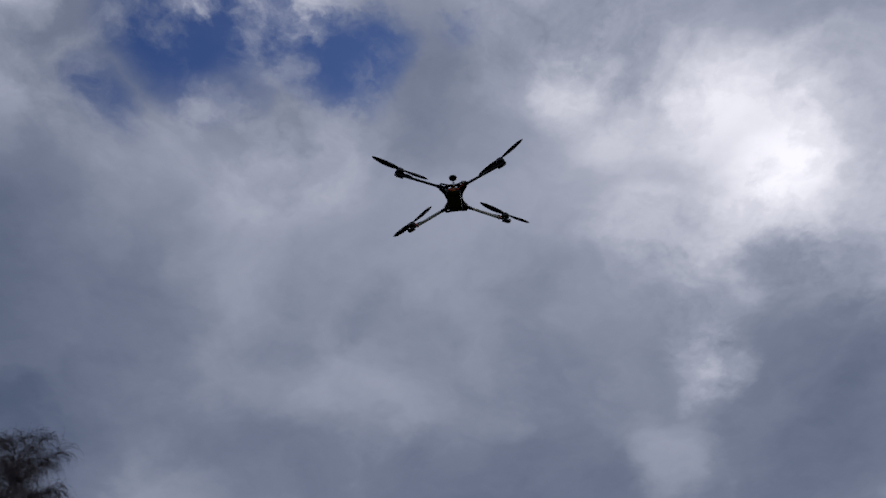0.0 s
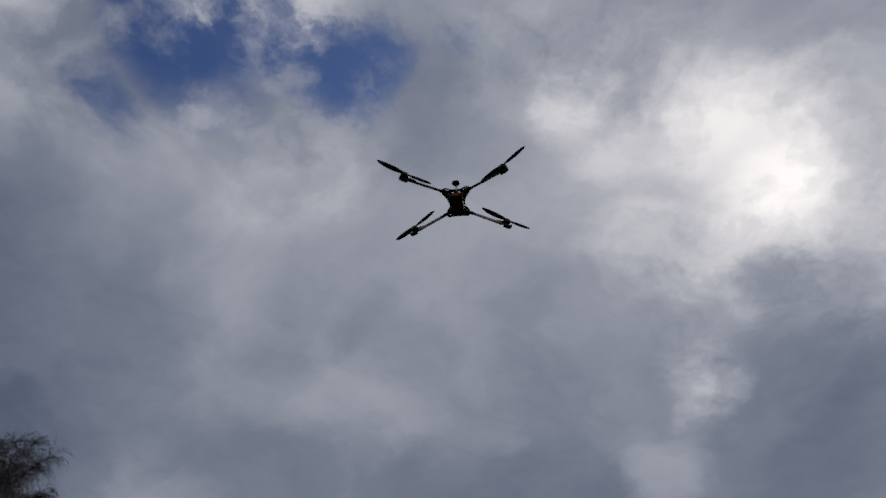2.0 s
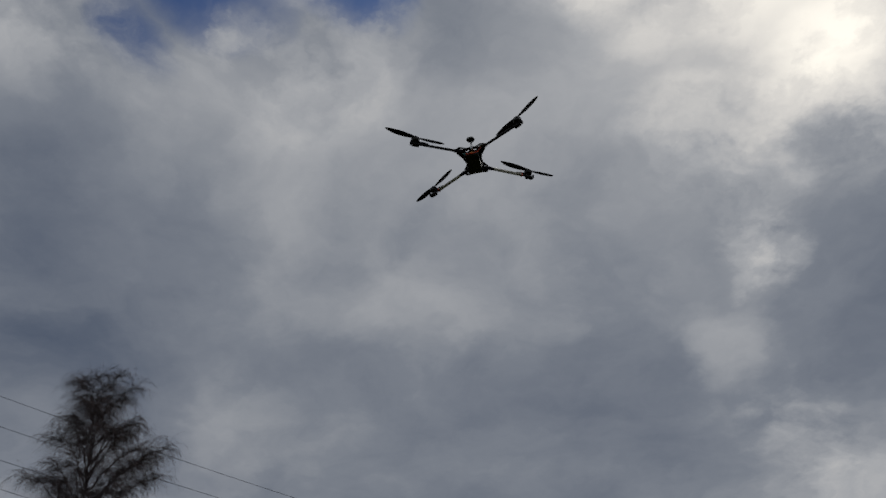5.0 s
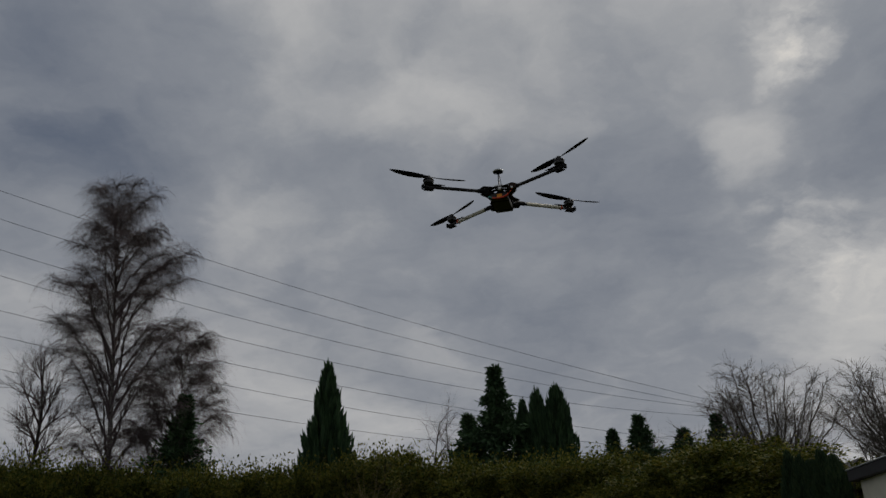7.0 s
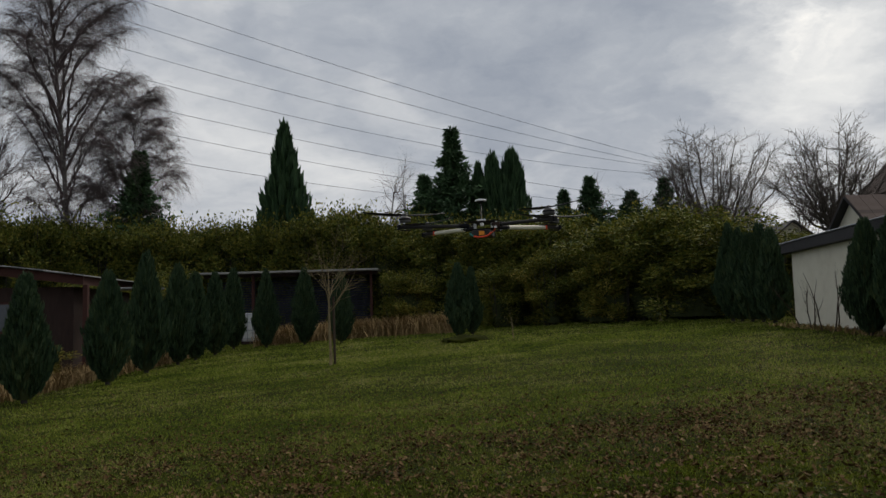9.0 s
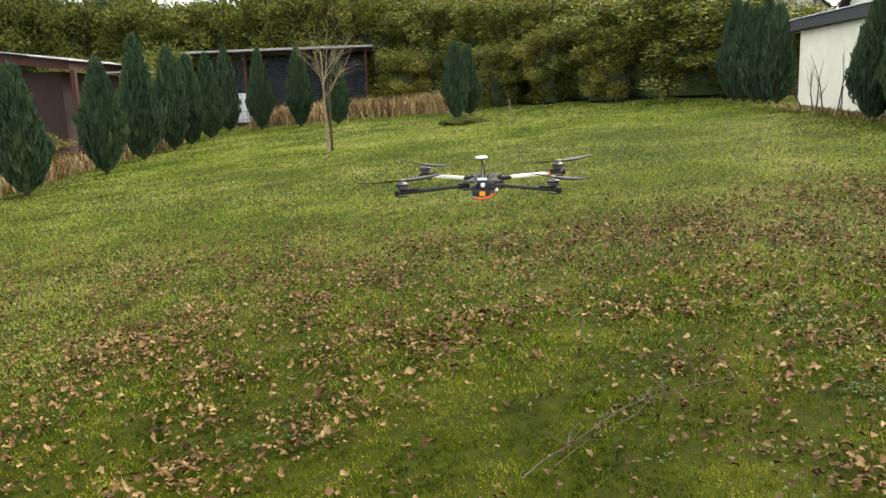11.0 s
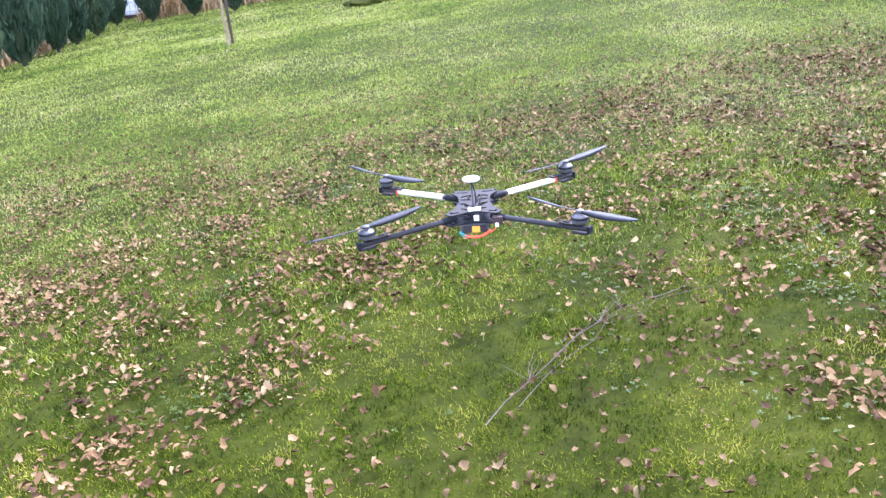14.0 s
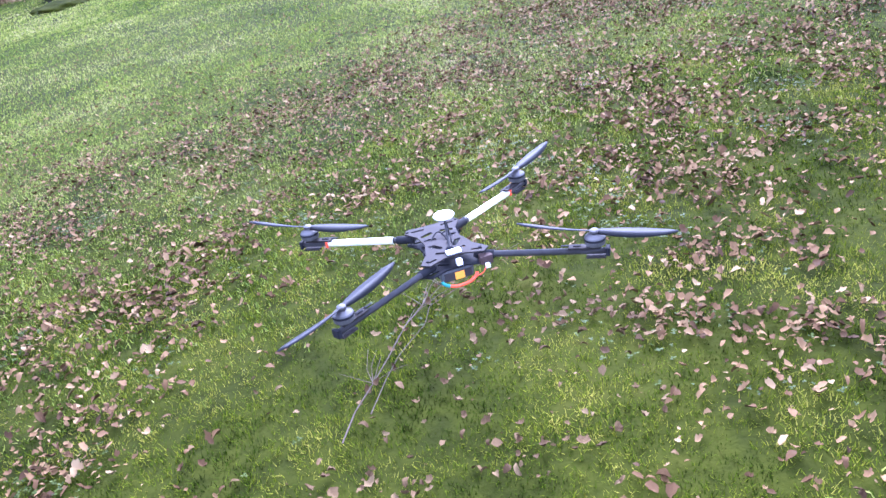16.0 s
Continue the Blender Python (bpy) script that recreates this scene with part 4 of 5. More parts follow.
# ---- the hedge: tall loose shrubs shoulder to shoulder
def hedge_mesh(seed):
    rng = np.random.default_rng(seed)
    lumps = rng.normal(0, 1, (80, 3)) * [0.85, 0.55, 0.32] + [0, 0, 0.52]
    lumps[:, 2] = np.clip(lumps[:, 2], 0.08, 0.98) ** 0.85
    at, out = [], []
    for c in lumps:
        n = 300
        d = rng.normal(0, 1, (n, 3))
        d /= np.linalg.norm(d, axis=1, keepdims=True)
        r = rng.uniform(0.3, 1.15, (n, 1))
        at.append(c + d * r * [0.42, 0.4, 0.09] * rng.uniform(0.6, 1.3))
        out.append(d)
    tips = rng.uniform(-1, 1, (1400, 2)) * [1.6, 0.8]
    at.append(np.c_[tips, rng.normal(0.97, 0.09, 1400)])
    out.append(np.tile([0, 0, 1.0], (1400, 1)))
    at, out = np.concatenate(at), np.concatenate(out)
    at[:, 2] = np.clip(at[:, 2], 0.02, 1.2)
    at = at * [1, 1, 5.0]
    v, f = sprays(at, out + rng.normal(0, 0.5, out.shape), 0.135, rng, 0.5)
    v[:, 2] /= 5.0
    segs = []
    for k in range(26):
        x, y = rng.uniform(-1.4, 1.4), rng.uniform(-0.6, 0.6)
        segs.append((x * 0.8, y * 0.7, -0.03, x + rng.normal(0, 0.2), y + rng.normal(0, 0.15), rng.uniform(0.85, 1.12), 0.035, 0.008))
    sv, sf = tubes(segs, 4)
    n = 12
    hv, hf = [], []
    for k in range(7):
        t = k / 6
        for i in range(n):
            a = 2 * math.pi * i / n
            s = (0.8 + 0.25 * rng.uniform()) * (1 - 0.5 * t ** 3)
            hv.append((1.25 * s * math.cos(a), 0.62 * s * math.sin(a), 0.02 + 0.8 * t))
    for k in range(6):
        for i in range(n):
            hf.append((k * n + i, k * n + (i + 1) % n, (k + 1) * n + (i + 1) % n, (k + 1) * n + i))
    hf.append((6 * n, 6 * n + 3, 6 * n + 6, 6 * n + 9))
    return big_mesh("foliage", v, f, M_HEDGE), big_mesh("stems", sv, sf, M_BARK), big_mesh("inner_growth", hv, hf, M_CORE)


HEDGES = [hedge_mesh(60 + k) for k in range(4)]
LINE = [(9.9, 26.0, 2.3), (8.7, 27.4, 3.0), (7.4, 29.5, 3.6), (5.8, 32.0, 3.1), (3.9, 35.2, 4.1), (1.6, 37.9, 4.4), (-0.8, 40.2, 4.6), (-3.2, 42.2, 5.3), (-6.0, 43.2, 6.0), (-8.8, 43.6, 5.8),
        (-11.6, 43.8, 5.8), (-14.4, 43.8, 6.0), (-17.2, 43.6, 6.1), (-20.0, 43.2, 6.3), (-22.8, 42.6, 6.5), (-25.6, 41.8, 6.8), (-28.4, 40.6, 7.0)]
for k, (x, y, h) in enumerate(LINE):
    a = LINE[min(k + 1, len(LINE) - 1)]
    b = LINE[max(k - 1, 0)]
    turn = math.atan2(a[1] - b[1], a[0] - b[0])
    for row in range(2):
        px, py = x - 1.3 * row * math.sin(turn) * -1, y + 1.5 * row
        t = thing("hedge_shrub", "tall loose hedge shrub with olive and yellowing leaves", "hedge", Matrix.Translation((px, py, gz(px, py))) @ Matrix.Rotation(turn, 4, "Z"), "hedge behind the lawn")
        for nm, me in zip(("foliage", "stem_growth", "inner_growth"), HEDGES[(k + 2 * row) % 4]):
            o = part(nm, me, None, t)
            o.matrix_local = Matrix.Diagonal((1.18 * (-1 if k % 3 == 1 else 1), 1.25, h * (0.97 + 0.07 * row), 1))
for k, (x, y, h) in enumerate([(-12.0, 31.0, 2.6), (-13.2, 27.0, 2.2), (-15, 33, 3.0), (-12.5, 36, 3.4), (2.6, 33.6, 2.2), (4.2, 32.4, 2.6), (6.0, 29.7, 2.4), (-1.8, 37.0, 2.4), (-14.5, 20.5, 1.6), (-11.2, 20.4, 1.1)]):
    t = thing("shrub", "low dark green leafy shrub in front of the hedge", "shrub", Matrix.Translation((x, y, gz(x, y))) @ Matrix.Rotation(0.9 * k, 4, "Z"))
    for nm, me in zip(("foliage", "stem_growth", "inner_growth"), HEDGES[k % 4]):
        o = part(nm, me, None, t)
        o.matrix_local = Matrix.Diagonal((0.75, 0.8, h, 1))


# far woods on the skyline
def make_woods():
    rng = np.random.default_rng(71)
    segs = []
    for k in range(900):
        a = rng.uniform(-0.95, 0.95)
        r = rng.uniform(75, 100)
        x, y = r * math.sin(a), r * math.cos(a)
        h = rng.uniform(4.5, 8.0)
        segs.append((x, y, 0, x + rng.normal(0, 0.3), y, h, 0.12, 0.03))
        for _ in range(9):
            z = rng.uniform(0.25, 0.95) * h
            segs.append((x, y, z, x + rng.normal(0, 1.1), y + rng.normal(0, 0.8), z + rng.uniform(0.5, 2.0), 0.045, 0.02))
    v, f = tubes(segs, 3)
    tagged(new("far_woods", big_mesh("far_woods", v, f, M_TWIG)), "brown leafless woods on the skyline", "woods", kind="stuff")


make_woods()


# ---- overhead lines
WIRES = [((-82.8, 120, 67.0), (-54.9, 133, 59.3), (-8.3, 155, 48.15)), ((-81.8, 120, 61.5), (-54.4, 133, 54.5), (-8.5, 155, 44.8)),
         ((-80.7, 120, 55.7), (-53.9, 133, 49.3), (-8.6, 155, 41.2)), ((-79.9, 120, 51.0), (-53.5, 133, 44.8), (-8.7, 155, 37.5)),
         ((-78.7, 120, 44.8), (-53.1, 133, 40.0), (-8.8, 155, 33.4)), ((-77.9, 120, 40.4), (-52.6, 133, 35.8), (-8.9, 155, 29.9)),
         ((-76.9, 120, 34.9), (-52.2, 133, 31.0), (-9.1, 155, 26.5))]
for a, b, c in WIRES:
    a, b, c = Vector(a), Vector(b), Vector(c)
    A = np.array([[1, s, s * s] for s in ((q.x - a.x) for q in (a, b, c))])
    ky, kz = np.linalg.solve(A, [q.y for q in (a, b, c)]), np.linalg.solve(A, [q.z for q in (a, b, c)])
    pts = []
    for s in np.linspace(-50, 150, 41):
        pts.append((a.x + s, ky[0] + ky[1] * s + ky[2] * s * s * 0.5, kz[0] + kz[1] * s + kz[2] * s * s))
    v, f = line_tube(pts, 0.042, 4)
    t = new("power_line", big_mesh("power_line", v, f, M_WIRE))
    tagged(t, "thin dark overhead power line across the sky", "cable", "overhead power lines")


# ---- lawn: grass, fallen leaves, dead branch
def scatter(rng, n, x0, x1, y0, y1):
    x, y = rng.uniform(x0, x1, n), rng.uniform(y0, y1, n)
    return x, y


def tufts(x, y):
    """How lush the sward is, from 0 to 1."""
    return 0.5 + 0.25 * np.sin(1.9 * x + 2.2 * np.sin(0.8 * y)) * np.sin(2.3 * y + 1.3 * np.sin(1.1 * x)) + 0.25 * np.sin(6.3 * x + 1.7 * y) * np.sin(5.1 * y - 2.0 * x)


def blades(rng, x, y, length, width, plain=False):
    n = len(x)
    z = ground_height(x, y) - 0.004
    a = rng.uniform(0, 2 * np.pi, n)
    tilt = np.abs(rng.normal(0.55, 0.35, n))
    L = length * rng.uniform(0.5, 1.35, n) * (0.65 + 0.7 * tufts(x, y))
    out = np.stack([np.cos(a) * np.sin(tilt), np.sin(a) * np.sin(tilt), np.cos(tilt)], 1)
    droop = np.stack([np.cos(a) * np.sin(tilt + 0.6), np.sin(a) * np.sin(tilt + 0.6), np.cos(tilt + 0.6)], 1)
    side = np.stack([-np.sin(a), np.cos(a), np.zeros(n)], 1) * (width * rng.uniform(0.7, 1.3, n))[:, None] * 0.5
    p = np.stack([x, y, z], 1)
    mid = p + out * (L * 0.55)[:, None]
    tip = mid + droop * (L * 0.45)[:, None]
    if plain:
        v = np.stack([p - side, p + side, tip], 1).reshape(-1, 3)
        return v, np.arange(3 * n).reshape(-1, 3)
    v = np.stack([p - side, p + side, mid + side * 0.8, mid - side * 0.8, tip], 1).reshape(-1, 3)
    b = (np.arange(n) * 5)[:, None]
    f = np.concatenate([np.concatenate([b, b + 1, b + 2], 1), np.concatenate([b, b + 2, b + 3], 1), np.concatenate([b + 3, b + 2, b + 4], 1)])
    return v, f


def feather(rng, x, y, x0, x1, y0, y1, soft):
    """Keep fewer points towards the edges of the stretch, so that it thins out."""
    edge = np.minimum(np.minimum(x - x0, x1 - x), np.minimum(y - y0, y1 - y)) / soft
    keep = rng.uniform(0, 1, len(x)) < np.clip(edge, 0, 1)
    return x[keep], y[keep]


def make_grass():
    rng = np.random.default_rng(5)
    for (n, x0, x1, y0, y1, L, w, soft) in ((1050000, -3.4, 5.8, -0.9, 7.0, 0.027, 0.0044, 1.8), (620000, -7, 10, 3.6, 12.5, 0.034, 0.0075, 2.0), (90000, -6, 6, -5, 2.0, 0.04, 0.009, 1.5),
                                            (300000, -11, 11.0, 8.0, 25, 0.042, 0.015, 4.0), (180000, -13, 13, 17, 44, 0.055, 0.034, 4.0)):
        x, y = scatter(rng, n, x0, x1, y0, y1)
        x, y = feather(rng, x, y, x0, x1, y0, y1, soft)
        if y0 < 0.5:
            far = np.hypot(x, y + 0.2) > 0.35
            x, y = x[far], y[far]
        if L < 0.036:
            clump = 0.6 * patches(x, y, 15.0, 44) + 0.4 * patches(x, y, 34.0, 45)
            keep = rng.uniform(0, 1, len(x)) < np.clip(2.6 * clump - 0.55, 0.12, 1)
            x, y = x[keep], y[keep]
        v, f = blades(rng, x, y, L, w, True)
        tagged(new("lawn_grass", big_mesh("lawn_grass", v, f, M_NEAR_SHADED if L < 0.03 else M_GRASS)), "short green and yellowish mossy lawn grass", "grass", kind="stuff")



def leaf_shape(rng, k):
    """A curled, pointed leaf one unit long, with a fold along its middle."""
    n = 6
    curl, fold = rng.uniform(-1.4, 2.4), rng.uniform(0.0, 1.2)
    wide = rng.uniform(0.58, 0.86)
    v = []
    for i in range(n + 1):
        s = i / n
        w = wide * 0.5 * math.sin(math.pi * min(s * 0.96 + 0.02, 1)) ** 0.75 * rng.uniform(0.6, 1.3)
        zz = curl * (s - 0.5) ** 2
        wob = rng.normal(0, 0.03)
        v += [(s - 0.5, -w + wob * 0.5, zz + fold * w + rng.normal(0, 0.03)), (s - 0.5, 0, zz), (s - 0.5, w + wob * 0.5, zz + fold * w + rng.normal(0, 0.03))]
    f = []
    for i in range(n):
        a = 3 * i
        f += [(a, a + 1, a + 4, a + 3), (a + 1, a + 2, a + 5, a + 4)]
    return np.array(v), np.array(f)


def patches(x, y, scale, seed):
    """Smooth random patches from 0 to 1 over the plan."""
    rng = np.random.default_rng(seed)
    grid = rng.uniform(0, 1, (64, 64))
    u, w = x * scale + 31.3, y * scale + 17.7
    i, j = np.floor(u).astype(int), np.floor(w).astype(int)
    a, b = u - i, w - j
    a, b = a * a * (3 - 2 * a), b * b * (3 - 2 * b)
    g = lambda p, q: grid[p % 64, q % 64]
    return (g(i, j) * (1 - a) + g(i + 1, j) * a) * (1 - b) + (g(i, j + 1) * (1 - a) + g(i + 1, j + 1) * a) * b


# leaf heaps: place and radius
HEAPS = [(2.05, 3.05, 0.22), (2.35, 3.05, 0.22), (1.60, 2.80, 0.20), (1.35, 2.30, 0.22), (1.75, 2.30, 0.26), (-0.75, 4.75, 0.42), (-0.35, 4.90, 0.35), (-1.70, 5.90, 0.50), (-2.10, 5.40, 0.50),
         (-1.20, 3.20, 0.30), (-0.75, 3.70, 0.30), (2.00, 6.80, 0.90), (3.70, 7.40, 1.10), (-0.80, 6.80, 0.60), (2.95, 3.80, 0.40), (0.60, 7.10, 0.70), (2.15, 4.30, 0.30), (3.40, 5.40, 0.60), (5.0, 7.5, 1.3)]


def litter_density(x, y):
    """Leaves blown into loose heaps, with a thin scatter between them."""
    clumps = np.clip(2.8 * (0.5 * patches(x, y, 2.2, 2) + 0.5 * patches(x, y, 5.0, 3)) - 1.0, 0, 1) ** 1.4
    heap = np.zeros(len(x))
    for hx, hy, r in HEAPS:
        heap = np.maximum(heap, np.exp(-(((x - hx) / r) ** 2 + ((y - hy) / r) ** 2)))
    blown = 1 - 0.85 * np.exp(-(((x - 0.35) / 0.9) ** 2 + ((y - 3.4) / 0.9) ** 2))
    band = np.exp(-((y - 6.6) / 2.3) ** 2) * (0.75 + 0.25 / (1 + np.exp(-(x - 0.8))))
    near = 0.26 * np.exp(-((y - 3.2) / 2.0) ** 2)
    thin = 0.075 * np.exp(-((y - 10) / 6.0) ** 2)
    return np.clip((0.60 * band + near) * (0.15 + 0.95 * clumps) + 0.55 * heap * (0.35 + 0.9 * clumps) + thin, 0, 0.7) * blown


def make_litter():
    rng = np.random.default_rng(8)
    shapes = [leaf_shape(rng, k) for k in range(12)]
    x, y = scatter(rng, 580000, -8.5, 10.5, 1.4, 21)
    keep = rng.uniform(0, 1, len(x)) < litter_density(x, y) * np.clip(1 - (y - 9) / 3, 0.3, 1)
    x, y = x[keep], y[keep]
    size = rng.uniform(0.28, 1.0, len(x)) ** 1.25 * np.where(y > 5.5, 0.042, 0.050)
    turn = rng.uniform(0, 2 * np.pi, len(x))
    tx, ty = rng.normal(0, 0.38, len(x)), rng.normal(0, 0.38, len(x))
    near = np.argsort(np.hypot(x - 0.7, y - 3.0))[:300]
    single = np.zeros(len(x), bool)
    single[near] = True
    V, F, off = [], [], 0
    meshes = []
    for s, (v, f) in enumerate(shapes):
        meshes.append(big_mesh("leaf", v, f, M_LEAF_ONE, True))
    placed = []
    for i in range(len(x)):
        v, f = shapes[i % 12]
        c, s = math.cos(turn[i]), math.sin(turn[i])
        lift = 0.019 + 0.3 * size[i] * (abs(tx[i]) + abs(ty[i])) * 0.6 + 0.02 * rng.uniform()
        zg = gz(x[i], y[i]) + lift
        if single[i]:
            placed.append((meshes[i % 12], Matrix.Translation((x[i], y[i], zg)) @ Euler((tx[i], ty[i], turn[i])).to_matrix().to_4x4() @ Matrix.Scale(size[i], 4)))
            continue
        p = v * size[i]
        q = np.stack([p[:, 0], p[:, 1], p[:, 2] + tx[i] * p[:, 1] - ty[i] * p[:, 0]], 1)
        V.append(np.stack([x[i] + c * q[:, 0] - s * q[:, 1], y[i] + s * q[:, 0] + c * q[:, 1], zg + q[:, 2]], 1))
        F.append(f + off)
        off += len(v)
    bed = tagged(new("leaf_litter", big_mesh("leaf_litter", np.concatenate(V), np.concatenate(F), M_LEAF, True)), "dry brown and tan fallen leaves scattered on grass", "leaves", kind="stuff")
    for me, m in placed:
        o = new("leaf", me)
        o.parent = bed
        o.matrix_world = m


make_litter()


def make_clover():
    """Clover and small weeds between the blades, in patches."""
    rng = np.random.default_rng(21)
    x, y = scatter(rng, 50000, -3.2, 5.5, 1.3, 7.5)
    keep = rng.uniform(0, 1, len(x)) < np.clip(2.6 * (0.6 * patches(x, y, 1.7, 11) + 0.4 * patches(x, y, 5.0, 12)) - 1.6, 0, 1)
    x, y = x[keep], y[keep]
    n = len(x)
    a0 = rng.uniform(0, 6.283, n)
    z = ground_height(x, y) + rng.uniform(0.012, 0.034, n)
    size = rng.uniform(0.006, 0.013, n)
    V = []
    for k in range(3):
        a = a0 + k * 2.094
        c, s_ = np.cos(a), np.sin(a)
        tilt = rng.normal(0.1, 0.25, n)
        for u, w in ((0.0, 0.0), (0.75, -0.55), (1.25, 0.0), (0.75, 0.55)):
            V.append(np.stack([x + size * (u * c - w * s_), y + size * (u * s_ + w * c), z + size * u * tilt], 1))
    V = np.stack(V, 1).reshape(-1, 3)
    f = np.arange(n * 12).reshape(-1, 4)
    tagged(new("clover", big_mesh("clover", V, f, M_CLOVER)), "low dark green clover and weeds in the lawn", "clover", kind="stuff")


make_clover()
make_grass()


def make_branch():
    """A thin dead branch on the grass, with leaves caught in it."""
    rng = np.random.default_rng(9)
    pts = [(0.27, 2.98), (0.36, 3.10), (0.49, 3.23), (0.62, 3.36), (0.77, 3.46), (0.90, 3.60), (1.06, 3.68), (1.22, 3.76), (1.45, 3.82)]
    b = thing("fallen_branch", "thin dead branch lying on the grass with side twigs", "branch")
    line = [(x + rng.normal(0, 0.012), y + rng.normal(0, 0.012), gz(x, y) + 0.035 + 0.012 * rng.uniform()) for x, y in pts]
    v, f = line_tube(line, 0.0034, 6, 0.5)
    part("main_stem", big_mesh("main_stem", v, f, M_STICK, True), None, b)
    line2 = [(x + 0.05 + 0.05 * math.sin(3 * k), y - 0.03 + rng.normal(0, 0.015), gz(x, y) + 0.045) for k, (x, y) in enumerate(pts[1:])]
    v, f = line_tube(line2, 0.0022, 6, 0.5)
    part("second_stem", big_mesh("second_stem", v, f, M_STICK, True), None, b)
    for k in range(17):
        i = rng.integers(2, len(line) - 1)
        p = Vector(line[i])
        a = math.atan2(1.1, 1.1) + rng.normal(0, 0.6)
        L = rng.uniform(0.10, 0.26)
        q = p + Vector((math.cos(a) * L * 0.5, math.sin(a) * L * 0.5, rng.uniform(0.0, 0.05)))
        r = q + Vector((math.cos(a + rng.normal(0, 0.4)) * L * 0.5, math.sin(a) * L * 0.5, rng.uniform(-0.01, 0.04)))
        v, f = line_tube([p, q, r], 0.0018, 5, 0.4)
        part("side_twig", big_mesh("side_twig", v, f, M_STICK), None, b)
    me = big_mesh("caught_leaf", *leaf_shape(rng, 0), M_LEAF_ONE, True)
    for k in range(40):
        i = min(len(line) - 1, int(len(line) * rng.uniform(0.12, 1.0) ** 0.7))
        p = Vector(line[i]) + Vector(rng.normal(0, 0.05, 3)) * 0.9
        p.z = gz(p.x, p.y) + rng.uniform(0.02, 0.06)
        o = new("caught_leaf", me)
        o.parent = b
        o.matrix_world = Matrix.Translation(p) @ Euler(rng.normal(0, 0.5, 3) + [0, 0, rng.uniform(0, 6)]).to_matrix().to_4x4() @ Matrix.Scale(rng.uniform(0.02, 0.05), 4)


make_branch()


def make_dry_grass():
    rng = np.random.default_rng(12)
    x = np.concatenate([rng.uniform(-8.5, 0.2, 9000), rng.uniform(-13, -9.3, 7000), rng.uniform(8.1, 8.6, 500)])
    y = np.concatenate([rng.normal(36.6, 0.9, 9000) - 0.6 * np.clip(x[:9000] + 4, 0, 5), rng.uniform(15.5, 30, 7000), rng.uniform(14, 20.5, 500)])
    L = np.concatenate([np.full(9000, 0.95), np.full(7000, 0.55), np.full(500, 0.15)])
    n = len(x)
    a = rng.uniform(0, 6.283, n)
    tilt = np.abs(rng.normal(0.4, 0.3, n))
    L = L * rng.uniform(0.4, 1.2, n)
    p = np.stack([x, y, ground_height(x, y) - 0.01], 1)
    out = np.stack([np.cos(a) * np.sin(tilt), np.sin(a) * np.sin(tilt), np.cos(tilt)], 1)
    side = np.stack([-np.sin(a), np.cos(a), np.zeros(n)], 1) * 0.012
    mid = p + out * (L * 0.6)[:, None]
    tip = mid + (out + np.stack([np.cos(a), np.sin(a), np.full(n, -0.5)], 1) * 0.7) * (L * 0.4)[:, None]
    v = np.stack([p - side, p + side, mid + side, mid - side, tip], 1).reshape(-1, 3)
    b = (np.arange(n) * 5)[:, None]
    f = np.concatenate([np.concatenate([b, b + 1, b + 2], 1), np.concatenate([b, b + 2, b + 3], 1), np.concatenate([b + 3, b + 2, b + 4], 1)])
    tagged(new("dry_grass", big_mesh("dry_grass", v, f, M_DRY)), "tall straw-coloured dry grass along the lawn's edge", "grass", kind="stuff")


make_dry_grass()


def make_mound():
    x, y = 0.6, 25.4
    bm = bmesh.new()
    bmesh.ops.create_icosphere(bm, subdivisions=4, radius=1)
    for v in bm.verts:
        k = 1 + 0.25 * noise.noise(v.co * 2.3)
        v.co = Vector((v.co.x * 0.85 * k, v.co.y * 0.6 * k, v.co.z * 0.22 * k))
    bmesh.ops.translate(bm, vec=(x, y, gz(x, y) - 0.02), verts=bm.verts[:])
    m = part("grass_mound", bm, M_GROUND, None, smooth=True)
    tagged(m, "small grassy mound on the lawn beside a thuja", "mound")


make_mound()


# ---- the quadcopter hovering over the lawn
TURN = Matrix.Rotation(-0.3208, 4, "Z") @ Matrix.Rotation(0.0424, 4, "X") @ Matrix.Rotation(0.1468, 4, "Z")
AX, AY = 0.120, 0.096


def plate(outline, holes, z, thick):
    """A flat plate with openings."""
    bm = bmesh.new()
    edges = []
    for loop in [outline] + holes:
        vs = [bm.verts.new((x, y, z)) for x, y in loop]
        edges += [bm.edges.new((vs[i], vs[(i + 1) % len(vs)])) for i in range(len(vs))]
    bmesh.ops.triangle_fill(bm, use_beauty=True, use_dissolve=False, edges=edges)
    up = bmesh.ops.extrude_face_region(bm, geom=bm.faces[:])
    bmesh.ops.translate(bm, vec=(0, 0, thick), verts=[g for g in up["geom"] if isinstance(g, bmesh.types.BMVert)])
    return bm


def mirrored(pts):
    return pts + [(-x, y) for x, y in reversed(pts)]


def slot(cx, cy, L, w, a):
    c, s = math.cos(a), math.sin(a)
    base = [(-L / 2, -w / 4), (-L / 2 + w / 3, -w / 2), (L / 2 - w / 3, -w / 2), (L / 2, -w / 4), (L / 2, w / 4), (L / 2 - w / 3, w / 2), (-L / 2 + w / 3, w / 2), (-L / 2, w / 4)]
    return [(cx + c * x - s * y, cy + s * x + c * y) for x, y in base]


